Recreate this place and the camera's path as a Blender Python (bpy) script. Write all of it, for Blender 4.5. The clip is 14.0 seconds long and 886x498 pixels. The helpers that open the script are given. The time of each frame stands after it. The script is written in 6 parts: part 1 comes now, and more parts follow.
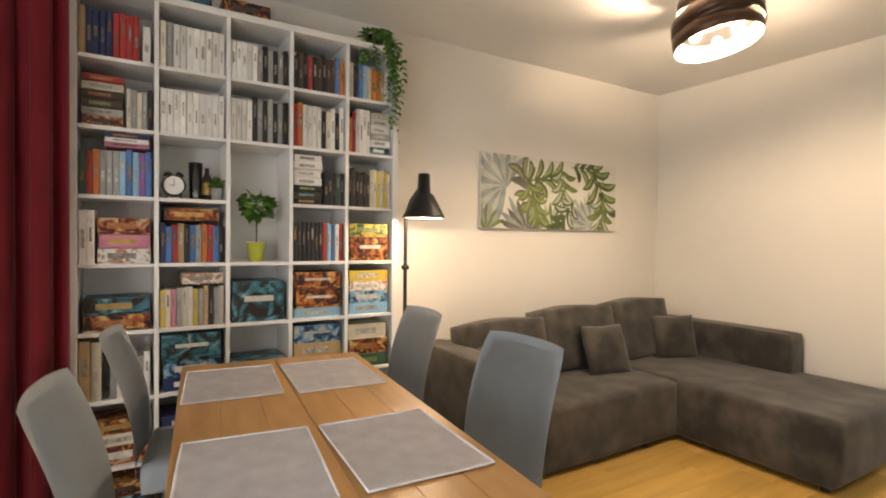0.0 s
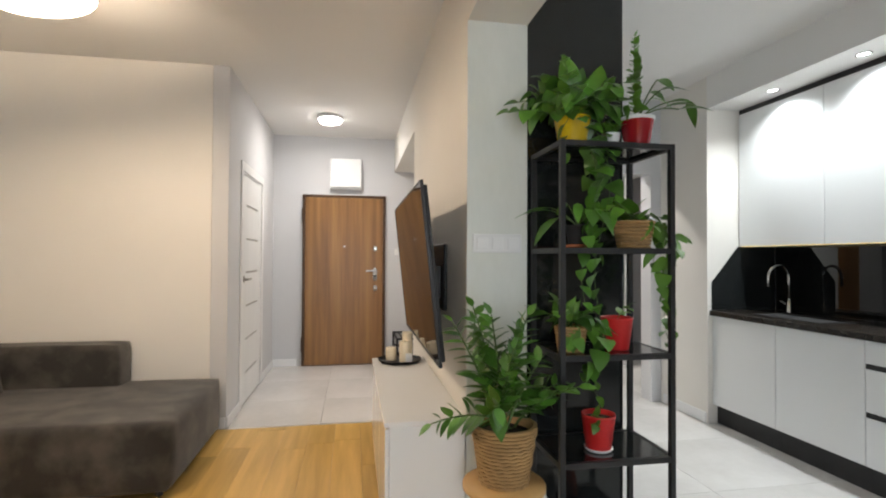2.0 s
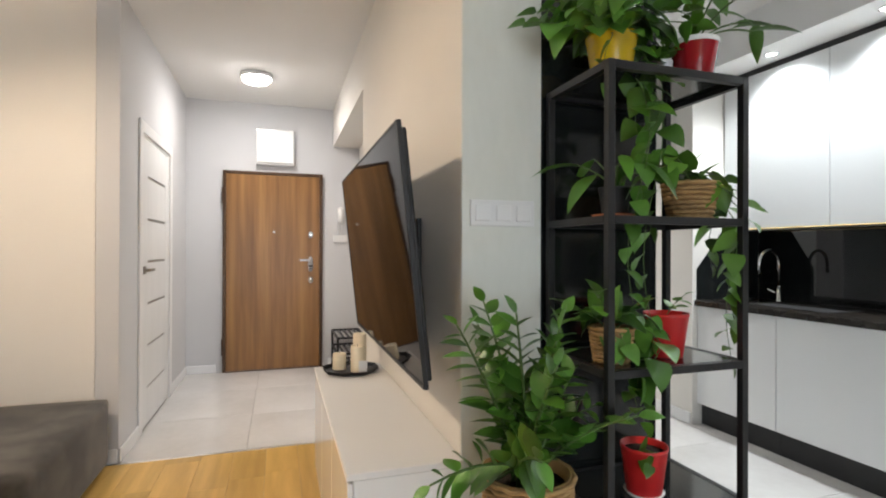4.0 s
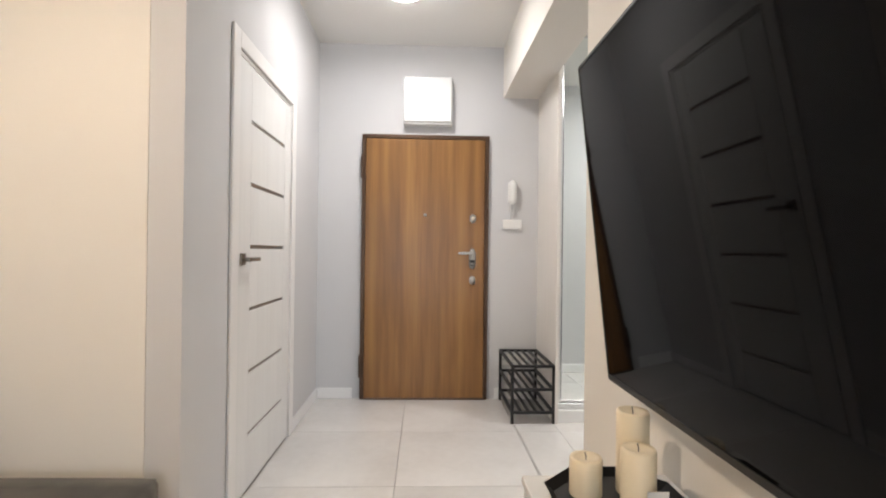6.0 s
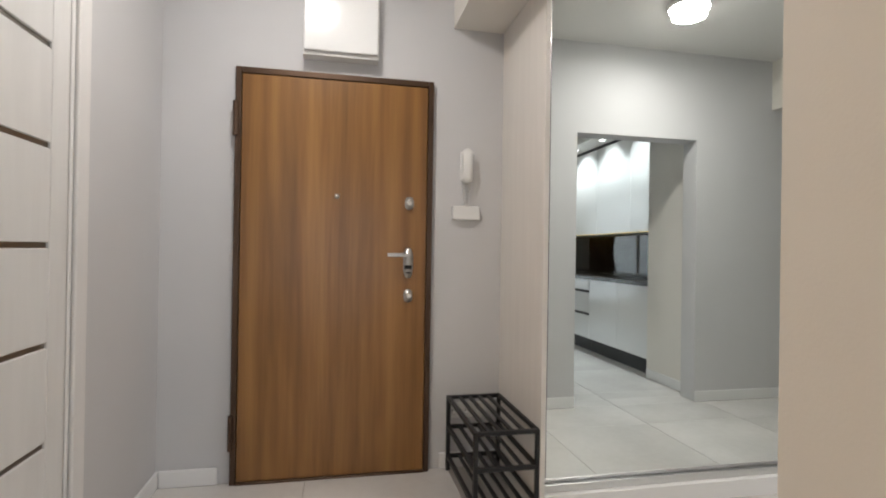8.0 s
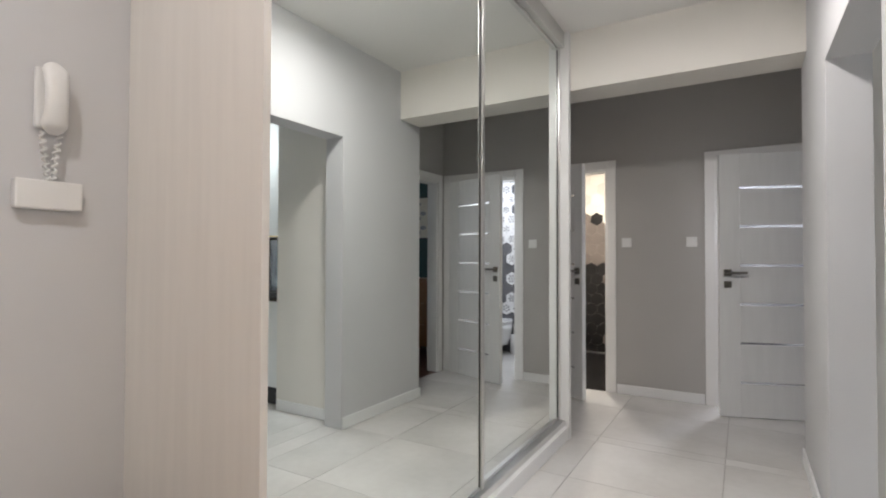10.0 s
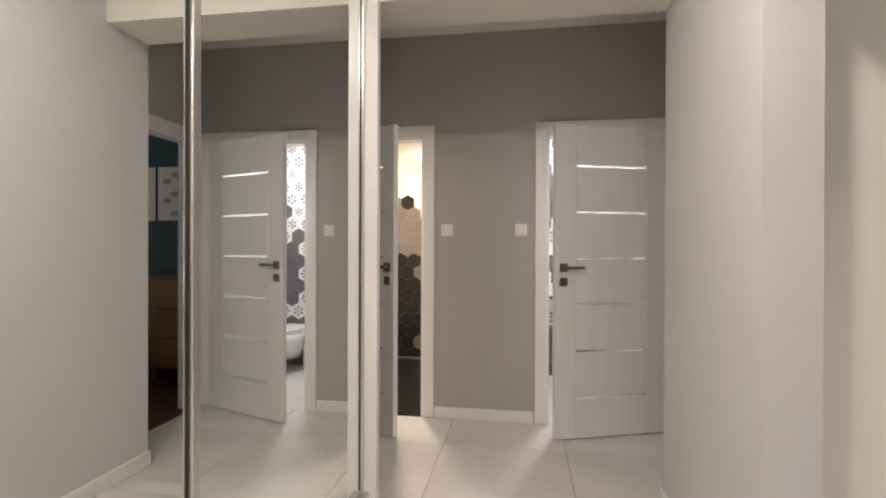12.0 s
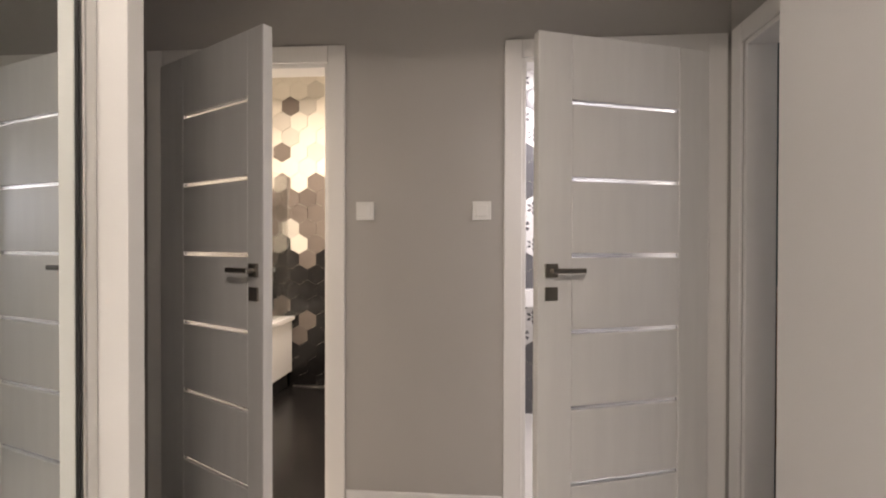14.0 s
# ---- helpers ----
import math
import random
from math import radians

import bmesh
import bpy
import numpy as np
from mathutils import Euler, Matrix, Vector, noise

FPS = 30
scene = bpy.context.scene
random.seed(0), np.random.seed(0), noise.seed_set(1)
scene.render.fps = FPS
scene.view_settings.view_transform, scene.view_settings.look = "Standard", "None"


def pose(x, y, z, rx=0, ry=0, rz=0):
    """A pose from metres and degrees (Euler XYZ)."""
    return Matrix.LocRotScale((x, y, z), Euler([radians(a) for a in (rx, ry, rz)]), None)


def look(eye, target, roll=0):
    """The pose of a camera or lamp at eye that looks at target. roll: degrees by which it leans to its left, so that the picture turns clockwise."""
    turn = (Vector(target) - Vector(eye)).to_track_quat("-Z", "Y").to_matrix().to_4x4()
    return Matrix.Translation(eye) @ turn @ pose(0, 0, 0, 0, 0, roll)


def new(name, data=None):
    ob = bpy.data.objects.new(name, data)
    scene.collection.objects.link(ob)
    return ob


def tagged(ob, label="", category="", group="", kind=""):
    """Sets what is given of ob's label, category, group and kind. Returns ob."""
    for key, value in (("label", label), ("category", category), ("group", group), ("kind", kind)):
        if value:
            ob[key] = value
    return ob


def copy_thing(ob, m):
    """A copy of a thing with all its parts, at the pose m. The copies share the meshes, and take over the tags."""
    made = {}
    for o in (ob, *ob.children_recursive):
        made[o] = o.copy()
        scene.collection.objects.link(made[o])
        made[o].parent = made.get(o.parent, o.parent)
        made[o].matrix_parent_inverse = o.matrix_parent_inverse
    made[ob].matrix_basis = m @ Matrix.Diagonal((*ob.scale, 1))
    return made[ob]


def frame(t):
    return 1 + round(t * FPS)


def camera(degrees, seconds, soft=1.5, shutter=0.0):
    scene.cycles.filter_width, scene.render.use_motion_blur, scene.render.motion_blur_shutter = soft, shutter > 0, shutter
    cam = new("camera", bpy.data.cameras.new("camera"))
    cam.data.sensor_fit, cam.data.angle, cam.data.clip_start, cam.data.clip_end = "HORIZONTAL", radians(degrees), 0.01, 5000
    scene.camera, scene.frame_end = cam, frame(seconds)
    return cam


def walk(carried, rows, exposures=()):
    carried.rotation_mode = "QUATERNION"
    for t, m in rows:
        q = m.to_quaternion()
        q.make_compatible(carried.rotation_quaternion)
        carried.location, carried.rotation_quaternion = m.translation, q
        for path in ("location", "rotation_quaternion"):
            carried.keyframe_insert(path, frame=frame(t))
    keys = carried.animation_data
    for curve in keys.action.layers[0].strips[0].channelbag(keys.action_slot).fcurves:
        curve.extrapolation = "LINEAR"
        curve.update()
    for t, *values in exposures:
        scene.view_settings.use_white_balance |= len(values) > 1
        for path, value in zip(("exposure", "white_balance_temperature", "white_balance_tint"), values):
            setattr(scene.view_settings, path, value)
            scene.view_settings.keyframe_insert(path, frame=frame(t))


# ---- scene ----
import itertools

# Camera: seconds, x, y, z, heading, tilt, lean
cam = camera(82.6, 14.0, 2.0)
ROWS = [
    (0.0, -0.280, -0.319, 1.352, -31.30, -0.94, -0.60),
    (0.5, -0.152, -0.240, 1.356, -46.57, -0.27, -0.70),
    (1.0, -0.065, -0.233, 1.337, -63.99, 0.41, -0.73),
    (1.5, -0.014, -0.162, 1.317, -82.24, 0.84, -0.81),
    (2.0, -0.052, -0.105, 1.305, -100.06, 0.99, -0.29),
    (2.2, -0.067, -0.048, 1.304, -105.79, 0.90, -0.10),
    (4.3, 0.846, -0.060, 1.235, -107.91, 0.15, -0.18),
    (4.5, 0.995, -0.067, 1.223, -104.30, 0.12, -0.30),
    (5.0, 1.440, -0.074, 1.178, -97.56, 0.20, -0.50),
    (5.5, 1.868, -0.056, 1.162, -93.70, 0.23, -0.60),
    (6.0, 2.260, 0.007, 1.153, -92.09, 0.29, -0.70),
    (6.5, 2.639, -0.005, 1.120, -91.15, 0.57, -0.50),
    (7.0, 3.001, -0.029, 1.139, -90.83, 0.46, -0.60),
    (7.5, 3.329, 0.006, 1.152, -93.50, 0.32, -0.90),
    (8.0, 3.560, -0.012, 1.166, -101.60, 0.23, -0.90),
    (8.5, 3.872, 0.093, 1.182, -116.91, 0.32, -0.60),
    (9.0, 4.202, 0.082, 1.198, -128.65, 0.37, -0.58),
    (9.2, 4.285, 0.067, 1.190, -132.85, 0.71, -0.48),
    (11.3, 5.016, -0.735, 1.250, -167.56, -0.08, -0.40),
    (11.5, 5.008, -0.894, 1.249, -168.70, -0.23, -0.39),
    (12.0, 5.002, -1.230, 1.239, -171.01, -0.24, -0.21),
    (12.5, 5.003, -1.623, 1.232, -172.35, -0.49, -0.09),
    (13.0, 4.981, -1.959, 1.234, -174.01, -0.54, -0.19),
    (13.5, 4.963, -2.277, 1.226, -175.34, -0.46, -0.21),
    (14.0, 4.999, -2.565, 1.207, -175.25, -0.47, -0.13),
]
# Exposure: seconds, stops, kelvin, tint
EXPOSURES = [(0.0, 0.15, 7400, 13), (0.5, -0.1, 7300, 13), (1.0, -0.32, 7000, 12), (1.5, -0.05, 6700, 11), (2.2, 0.0, 6600, 10), (4.4, 0.12, 6500, 11), (5.0, -0.02, 6600, 11), (5.6, 0.15, 6400, 11), (6.5, 0.0, 6500, 11), (7.5, -0.42, 6700, 11), (9.2, -0.32, 6200, 11), (11.3, -0.07, 7300, 17), (14.0, 0.03, 7600, 19)]
walk(cam, [(t, pose(x, y, z, 90 + tilt, lean, turn)) for t, x, y, z, turn, tilt, lean in ROWS], EXPOSURES)

# ---- world and lights ----
world = bpy.data.worlds.new("dusk")
scene.world = world
world.use_nodes = True
sky = world.node_tree.nodes.new("ShaderNodeTexSky")
sky.sky_type, sky.sun_disc = 'NISHITA', False
sky.sun_elevation, sky.sun_rotation = radians(1.0), radians(200)
world.node_tree.links.new(sky.outputs["Color"], world.node_tree.nodes["Background"].inputs["Color"])
world.node_tree.nodes["Background"].inputs["Strength"].default_value = 0.1


def lamp(name, kind, energy, color, m, **more):
    data = bpy.data.lights.new(name, kind)
    data.energy, data.color = energy, color
    if kind == 'AREA':
        data.shape = 'DISK'
        data.size = more["size"]
    elif kind == 'SPOT':
        data.spot_size, data.spot_blend, data.shadow_soft_size = radians(more["cone"]), 1.0, 0.03
    else:
        data.shadow_soft_size = more["size"]
    ob = new(name, data)
    ob.matrix_world = m
    return ob


WARM, NEUTRAL, COOL = (1.0, 0.80, 0.60), (1.0, 0.96, 0.92), (0.90, 0.97, 1.0)
lamp("pendant_bulb_light", 'POINT', 86, WARM, pose(2.36, 1.24, 2.47), size=0.05)
lamp("floor_lamp_light", 'POINT', 26, WARM, pose(1.19, 2.325, 1.515), size=0.03)
lamp("corridor_light", 'AREA', 12.5, NEUTRAL, pose(5.3, 0.145, 2.682), size=0.20)
lamp("hall_light", 'AREA', 21, NEUTRAL, pose(5.03, -2.17, 2.682), size=0.20)
for sx in (3.05, 2.40, 1.75, 1.10):
    lamp("kitchen_spot_light", 'SPOT', 55, COOL, look((sx, -3.03, 2.49), (sx, -3.12, 0.0)), cone=140)
lamp("window_daylight", 'AREA', 46, (0.84, 0.92, 1.0), look((-1.98, -0.15, 1.25), (3.0, -0.15, 1.0)), size=2.2)
lamp("bedroom_daylight", 'AREA', 16, (0.72, 0.80, 1.0), look((0.58, -4.42, 1.6), (6.1, -4.5, 1.0)), size=0.6)
lamp("toilet_ceiling_light", 'AREA', 28, (0.86, 0.90, 1.0), pose(4.5, -5.6, 2.45), size=0.25)
lamp("bathroom_ceiling_light", 'AREA', 52, (1.0, 0.93, 0.82), pose(6.2, -5.8, 2.45), size=0.25)

# ---- materials ----
def mat(name, color, rough=0.6, metal=0.0, vary=0.08, scale=3.0, fine=60.0, bump=0.1, stretch=(1, 1, 1), each=0.0, **more):
    m = bpy.data.materials.new(name)
    m.use_nodes = True
    t = m.node_tree
    n, l = t.nodes, t.links
    b = n["Principled BSDF"]
    co = n.new("ShaderNodeTexCoord")
    mp = n.new("ShaderNodeMapping")
    mp.inputs["Scale"].default_value = stretch
    l.new(co.outputs["Object"], mp.inputs["Vector"])
    info = n.new("ShaderNodeObjectInfo")
    if each:
        sh = n.new("ShaderNodeVectorMath")
        sh.operation = 'MULTIPLY_ADD'
        l.new(info.outputs["Random"], sh.inputs[0])
        sh.inputs[1].default_value = (37.0, 19.0, 23.0)
        l.new(co.outputs["Object"], sh.inputs[2])
        l.new(sh.outputs[0], mp.inputs["Vector"])
    big, small = n.new("ShaderNodeTexNoise"), n.new("ShaderNodeTexNoise")
    big.inputs["Scale"].default_value, small.inputs["Scale"].default_value = scale, fine
    big.inputs["Detail"].default_value = 5.0
    for k in (big, small):
        l.new(mp.outputs["Vector"], k.inputs["Vector"])
    mix = n.new("ShaderNodeMix")
    mix.data_type = 'RGBA'
    two = more.get("second")
    lo = tuple(c * (1 - vary) for c in color)
    hi = two if two else tuple(min(1.0, c * (1 + vary)) for c in color)
    mix.inputs["A"].default_value, mix.inputs["B"].default_value = (*lo, 1), (*hi, 1)
    ad = n.new("ShaderNodeMath")
    ad.operation = 'MULTIPLY_ADD'
    ad.inputs[1].default_value = 0.3
    l.new(small.outputs["Fac"], ad.inputs[0])
    ra = n.new("ShaderNodeMapRange")
    ra.inputs["From Min"].default_value, ra.inputs["From Max"].default_value = more.get("low", 0.30), more.get("high", 0.70)
    ra.inputs["To Max"].default_value = 0.7
    l.new(big.outputs["Fac"], ra.inputs["Value"])
    l.new(ra.outputs["Result"], ad.inputs[2])
    l.new(ad.outputs[0], mix.inputs["Factor"])
    last = mix.outputs["Result"]
    if each:
        hs = n.new("ShaderNodeHueSaturation")
        mr = n.new("ShaderNodeMapRange")
        mr.inputs["To Min"].default_value, mr.inputs["To Max"].default_value = 1 - each, 1 + each
        l.new(info.outputs["Random"], mr.inputs["Value"])
        l.new(mr.outputs["Result"], hs.inputs["Value"])
        l.new(last, hs.inputs["Color"])
        last = hs.outputs["Color"]
    l.new(last, b.inputs["Base Color"])
    rr = n.new("ShaderNodeMapRange")
    rr.inputs["To Min"].default_value, rr.inputs["To Max"].default_value = rough * 0.88, min(1.0, rough * 1.12)
    l.new(small.outputs["Fac"], rr.inputs["Value"])
    l.new(rr.outputs["Result"], b.inputs["Roughness"])
    b.inputs["Metallic"].default_value = metal
    if bump:
        bp = n.new("ShaderNodeBump")
        bp.inputs["Strength"].default_value, bp.inputs["Distance"].default_value = bump, more.get("depth", 0.002)
        l.new(small.outputs["Fac"], bp.inputs["Height"])
        l.new(bp.outputs["Normal"], b.inputs["Normal"])
    if "sheen" in more:
        b.inputs["Sheen Weight"].default_value = more["sheen"]
        b.inputs["Sheen Roughness"].default_value = 0.5
    if "coat" in more:
        b.inputs["Coat Weight"].default_value, b.inputs["Coat Roughness"].default_value = more["coat"], 0.08
    if "clear" in more:
        b.inputs["Transmission Weight"].default_value = more["clear"]
    if "glow" in more:
        b.inputs["Emission Color"].default_value, b.inputs["Emission Strength"].default_value = (*more["glow"][:3], 1), more["glow"][3]
    return m


WHITE_WALL = mat("wall_paint_white", (0.78, 0.75, 0.70), 0.85, vary=0.03, scale=1.3, fine=180, bump=0.12)
GREY_WALL = mat("wall_paint_pale_grey", (0.60, 0.60, 0.61), 0.85, vary=0.03, scale=1.3, fine=180, bump=0.12)
DARK_WALL = mat("wall_paint_grey", (0.45, 0.435, 0.42), 0.85, vary=0.04, scale=1.3, fine=180, bump=0.12)
PLASTER = mat("smooth_plaster_pale", (0.72, 0.735, 0.67), 0.40, vary=0.08, scale=2.6, fine=40, bump=0.08, stretch=(1, 1, 0.45), second=(0.82, 0.83, 0.78), low=0.34, high=0.64)
CEILING = mat("ceiling_paint", (0.80, 0.79, 0.77), 0.9, vary=0.02, scale=1.0, fine=160, bump=0.08)
WHITE_LACQUER = mat("white_lacquer", (0.80, 0.80, 0.79), 0.32, vary=0.02, scale=2, fine=200, bump=0.03)
WHITE_GLOSS = mat("white_gloss_front", (0.82, 0.83, 0.83), 0.12, vary=0.015, scale=1.5, fine=120, bump=0.01)
WHITE_FOIL = mat("white_wood_foil", (0.76, 0.76, 0.75), 0.42, vary=0.04, scale=4, fine=60, bump=0.06, stretch=(6, 6, 0.6))
CREAM_FOIL = mat("cream_panel_foil", (0.74, 0.71, 0.67), 0.45, vary=0.04, scale=4, fine=60, bump=0.06, stretch=(9, 9, 0.5))
FRAME_WHITE = mat("white_door_frame", (0.80, 0.79, 0.78), 0.38, vary=0.02, scale=3, fine=120, bump=0.03)
SKIRTING = mat("white_skirting", (0.80, 0.80, 0.80), 0.4, vary=0.03, scale=4, fine=90, bump=0.04)
BLACK_GLOSS = mat("black_gloss_panel", (0.012, 0.014, 0.014), 0.10, vary=0.15, scale=2, fine=80, bump=0.01)
BLACK_GLASS = mat("black_glass_panel", (0.006, 0.007, 0.007), 0.03, vary=0.1, scale=2, fine=80, bump=0.0)
BLACK_METAL = mat("black_powder_coat", (0.016, 0.016, 0.017), 0.42, metal=0.2, vary=0.2, scale=12, fine=300, bump=0.1)
BLACK_MATT = mat("black_matt", (0.02, 0.02, 0.021), 0.6, vary=0.2, scale=8, fine=200, bump=0.1)
SCREEN = mat("television_screen", (0.002, 0.002, 0.0025), 0.035, vary=0.05, scale=2, fine=50, bump=0.0)
SCREEN.node_tree.nodes["Principled BSDF"].inputs["Specular IOR Level"].default_value = 0.08
STEEL = mat("brushed_steel", (0.56, 0.55, 0.53), 0.28, metal=1.0, vary=0.06, scale=8, fine=200, bump=0.03)
NICKEL = mat("dark_satin_nickel", (0.30, 0.28, 0.25), 0.32, metal=1.0, vary=0.06, scale=8, fine=200, bump=0.03)
ALU = mat("satin_aluminium", (0.68, 0.68, 0.67), 0.30, metal=1.0, vary=0.04, scale=6, fine=150, bump=0.03, stretch=(1, 1, 0.2))
CHROME = mat("chrome", (0.80, 0.80, 0.80), 0.06, metal=1.0, vary=0.02, scale=4, fine=80, bump=0.0)
MIRROR = mat("mirror_silver", (0.86, 0.90, 0.88), 0.012, metal=1.0, vary=0.004, scale=1, fine=20, bump=0.0)
GLASS = mat("clear_glass", (0.95, 0.97, 0.97), 0.02, vary=0.01, scale=2, fine=40, bump=0.0, clear=1.0)
SATIN_GLASS = mat("frosted_glass", (0.92, 0.94, 0.97), 0.22, vary=0.03, scale=5, fine=90, bump=0.02, clear=0.92)
DOOR_WOOD = mat("striped_walnut_veneer", (0.135, 0.056, 0.013), 0.32, vary=0.18, scale=2.6, fine=20, bump=0.05, stretch=(1, 4.6, 0.20), second=(0.37, 0.180, 0.053), low=0.28, high=0.72)
TABLE_WOOD = mat("oiled_oak", (0.36, 0.18, 0.055), 0.34, vary=0.12, scale=2.0, fine=30, bump=0.06, stretch=(7, 0.8, 7), second=(0.56, 0.31, 0.11), each=0.10)
PARQUET = mat("golden_oak_plank", (0.50, 0.295, 0.070), 0.32, vary=0.12, scale=2.0, fine=28, bump=0.05, stretch=(0.7, 8, 8), second=(0.70, 0.45, 0.135), each=0.12)
PARQUET_GAP = mat("parquet_joint", (0.12, 0.06, 0.02), 0.8, vary=0.2)
DRESSER_WOOD = mat("brown_oak_dresser", (0.22, 0.10, 0.035), 0.45, vary=0.15, scale=2.0, fine=26, bump=0.05, stretch=(6, 6, 0.8))
STOOL_WOOD = mat("pale_pine", (0.56, 0.34, 0.13), 0.45, vary=0.12, scale=2.5, fine=30, bump=0.05, stretch=(1, 7, 7))
TILE = mat("pale_stone_tile", (0.60, 0.58, 0.56), 0.22, vary=0.10, scale=1.6, fine=22, bump=0.02, second=(0.72, 0.71, 0.69), each=0.025)
GROUT = mat("tile_grout", (0.42, 0.40, 0.38), 0.9, vary=0.1, scale=6, fine=200)
SOFA = mat("dark_grey_corduroy", (0.026, 0.0225, 0.019), 0.95, vary=0.45, scale=5.5, fine=240, bump=0.5, sheen=0.22, second=(0.100, 0.088, 0.074), low=0.40, high=0.68)
CHAIR_CLOTH = mat("grey_blue_weave", (0.27, 0.305, 0.335), 0.9, vary=0.12, scale=6, fine=420, bump=0.35, sheen=0.25)
MAT_CLOTH = mat("pale_grey_woven_cotton", (0.78, 0.77, 0.82), 0.95, vary=0.14, scale=14, fine=330, bump=0.4, depth=0.003)
CURTAIN = mat("crimson_curtain_cloth", (0.30, 0.012, 0.028), 0.8, vary=0.18, scale=4, fine=300, bump=0.25, sheen=0.3)
WICKER = mat("woven_seagrass", (0.33, 0.20, 0.08), 0.75, vary=0.3, scale=14, fine=120, bump=0.5, stretch=(1, 1, 2.2))
LEAF = mat("glossy_green_leaf", (0.050, 0.150, 0.016), 0.36, vary=0.35, scale=6, fine=70, bump=0.15, each=0.35, second=(0.10, 0.26, 0.03))
LEAF_PALE = mat("fresh_green_leaf", (0.10, 0.25, 0.025), 0.40, vary=0.3, scale=6, fine=70, bump=0.15, each=0.3, second=(0.12, 0.28, 0.03))
STEM = mat("green_stem", (0.07, 0.13, 0.03), 0.5, vary=0.2, scale=20, fine=150)
BARK = mat("brown_stem", (0.16, 0.10, 0.05), 0.8, vary=0.25, scale=20, fine=150, bump=0.4)
SOIL = mat("potting_soil", (0.022, 0.015, 0.010), 0.95, vary=0.4, scale=40, fine=200, bump=0.9, depth=0.006)
CANDLE = mat("ivory_wax", (0.80, 0.70, 0.52), 0.45, vary=0.04, scale=8, fine=90, bump=0.05)
BRONZE = mat("brown_bronze_metal", (0.10, 0.062, 0.042), 0.35, metal=0.8, vary=0.15, scale=8, fine=150, bump=0.05)
BAND_INSIDE = mat("white_enamel_inside", (0.85, 0.82, 0.76), 0.4, vary=0.03)
BULB = mat("lit_bulb", (1, 0.95, 0.85), 0.3, vary=0.0, bump=0.0, glow=(1.0, 0.84, 0.62, 18.0))
LED = mat("lit_led_diffuser", (1, 1, 1), 0.4, vary=0.0, bump=0.0, glow=(1.0, 0.97, 0.93, 45.0))
SPOT_LIT = mat("lit_spot_lens", (1, 1, 1), 0.3, vary=0.0, bump=0.0, glow=(0.92, 0.97, 1.0, 14.0))
STRIP_LED = mat("warm_led_strip", (1, 0.85, 0.4), 0.4, vary=0.0, bump=0.0, glow=(1.0, 0.72, 0.25, 1.6))
PLASTIC = mat("white_plastic", (0.78, 0.78, 0.77), 0.30, vary=0.02, scale=6, fine=150, bump=0.02)
CANVAS = mat("printed_canvas", (0.70, 0.69, 0.64), 0.8, vary=0.10, scale=5, fine=400, bump=0.4)
PAPER = mat("book_pages", (0.66, 0.60, 0.48), 0.85, vary=0.1, scale=30, fine=300, bump=0.3)
GREEN_WALL = mat("bottle_green_paint", (0.008, 0.045, 0.040), 0.7, vary=0.06, scale=2, fine=160)
DARK_FLOOR = mat("dark_brown_floor", (0.075, 0.026, 0.014), 0.4, vary=0.2, scale=2, fine=30, stretch=(1, 8, 1))
BATH_FLOOR = mat("black_stone_tile", (0.012, 0.011, 0.011), 0.25, vary=0.3, scale=5, fine=60)
CERAMIC = mat("white_ceramic", (0.84, 0.84, 0.85), 0.10, vary=0.01, scale=3, fine=80, bump=0.0)
LINEN = mat("white_bed_linen", (0.74, 0.72, 0.68), 0.9, vary=0.06, scale=6, fine=220, bump=0.3)


# ---- building helpers ----
def box(bm, x0, x1, y0, y1, z0, z1, bevel=0.0, segs=2):
    r = bmesh.ops.create_cube(bm, size=1.0, matrix=Matrix.LocRotScale(((x0 + x1) / 2, (y0 + y1) / 2, (z0 + z1) / 2), None, (abs(x1 - x0), abs(y1 - y0), abs(z1 - z0))))
    if bevel:
        es = list({e for v in r["verts"] for e in v.link_edges})
        bmesh.ops.bevel(bm, geom=es, offset=bevel, segments=segs, affect='EDGES', profile=0.5, clamp_overlap=True)
    return bm


def rod(bm, a, b, r, n=8, r2=None):
    a, b = Vector(a), Vector(b)
    q = (b - a).to_track_quat('Z', 'Y').to_matrix().to_4x4()
    bmesh.ops.create_cone(bm, cap_ends=True, segments=n, radius1=r, radius2=r if r2 is None else r2, depth=(b - a).length, matrix=Matrix.Translation((a + b) / 2) @ q)
    return bm


def turned(bm, profile, n=28, m=None, cap=True):
    """A surface of revolution about z from (radius, height) pairs."""
    rings = []
    for r, z in profile:
        rings.append([bm.verts.new((r * math.cos(k * math.tau / n), r * math.sin(k * math.tau / n), z)) for k in range(n)])
    for a, b in zip(rings, rings[1:]):
        for k in range(n):
            bm.faces.new((a[k], a[(k + 1) % n], b[(k + 1) % n], b[k]))
    if cap and profile[0][0] > 0.0005:
        bm.faces.new(rings[0][::-1])
    if cap and profile[-1][0] > 0.0005:
        bm.faces.new(rings[-1])
    if m:
        bmesh.ops.transform(bm, matrix=m, verts=bm.verts)
    return bm


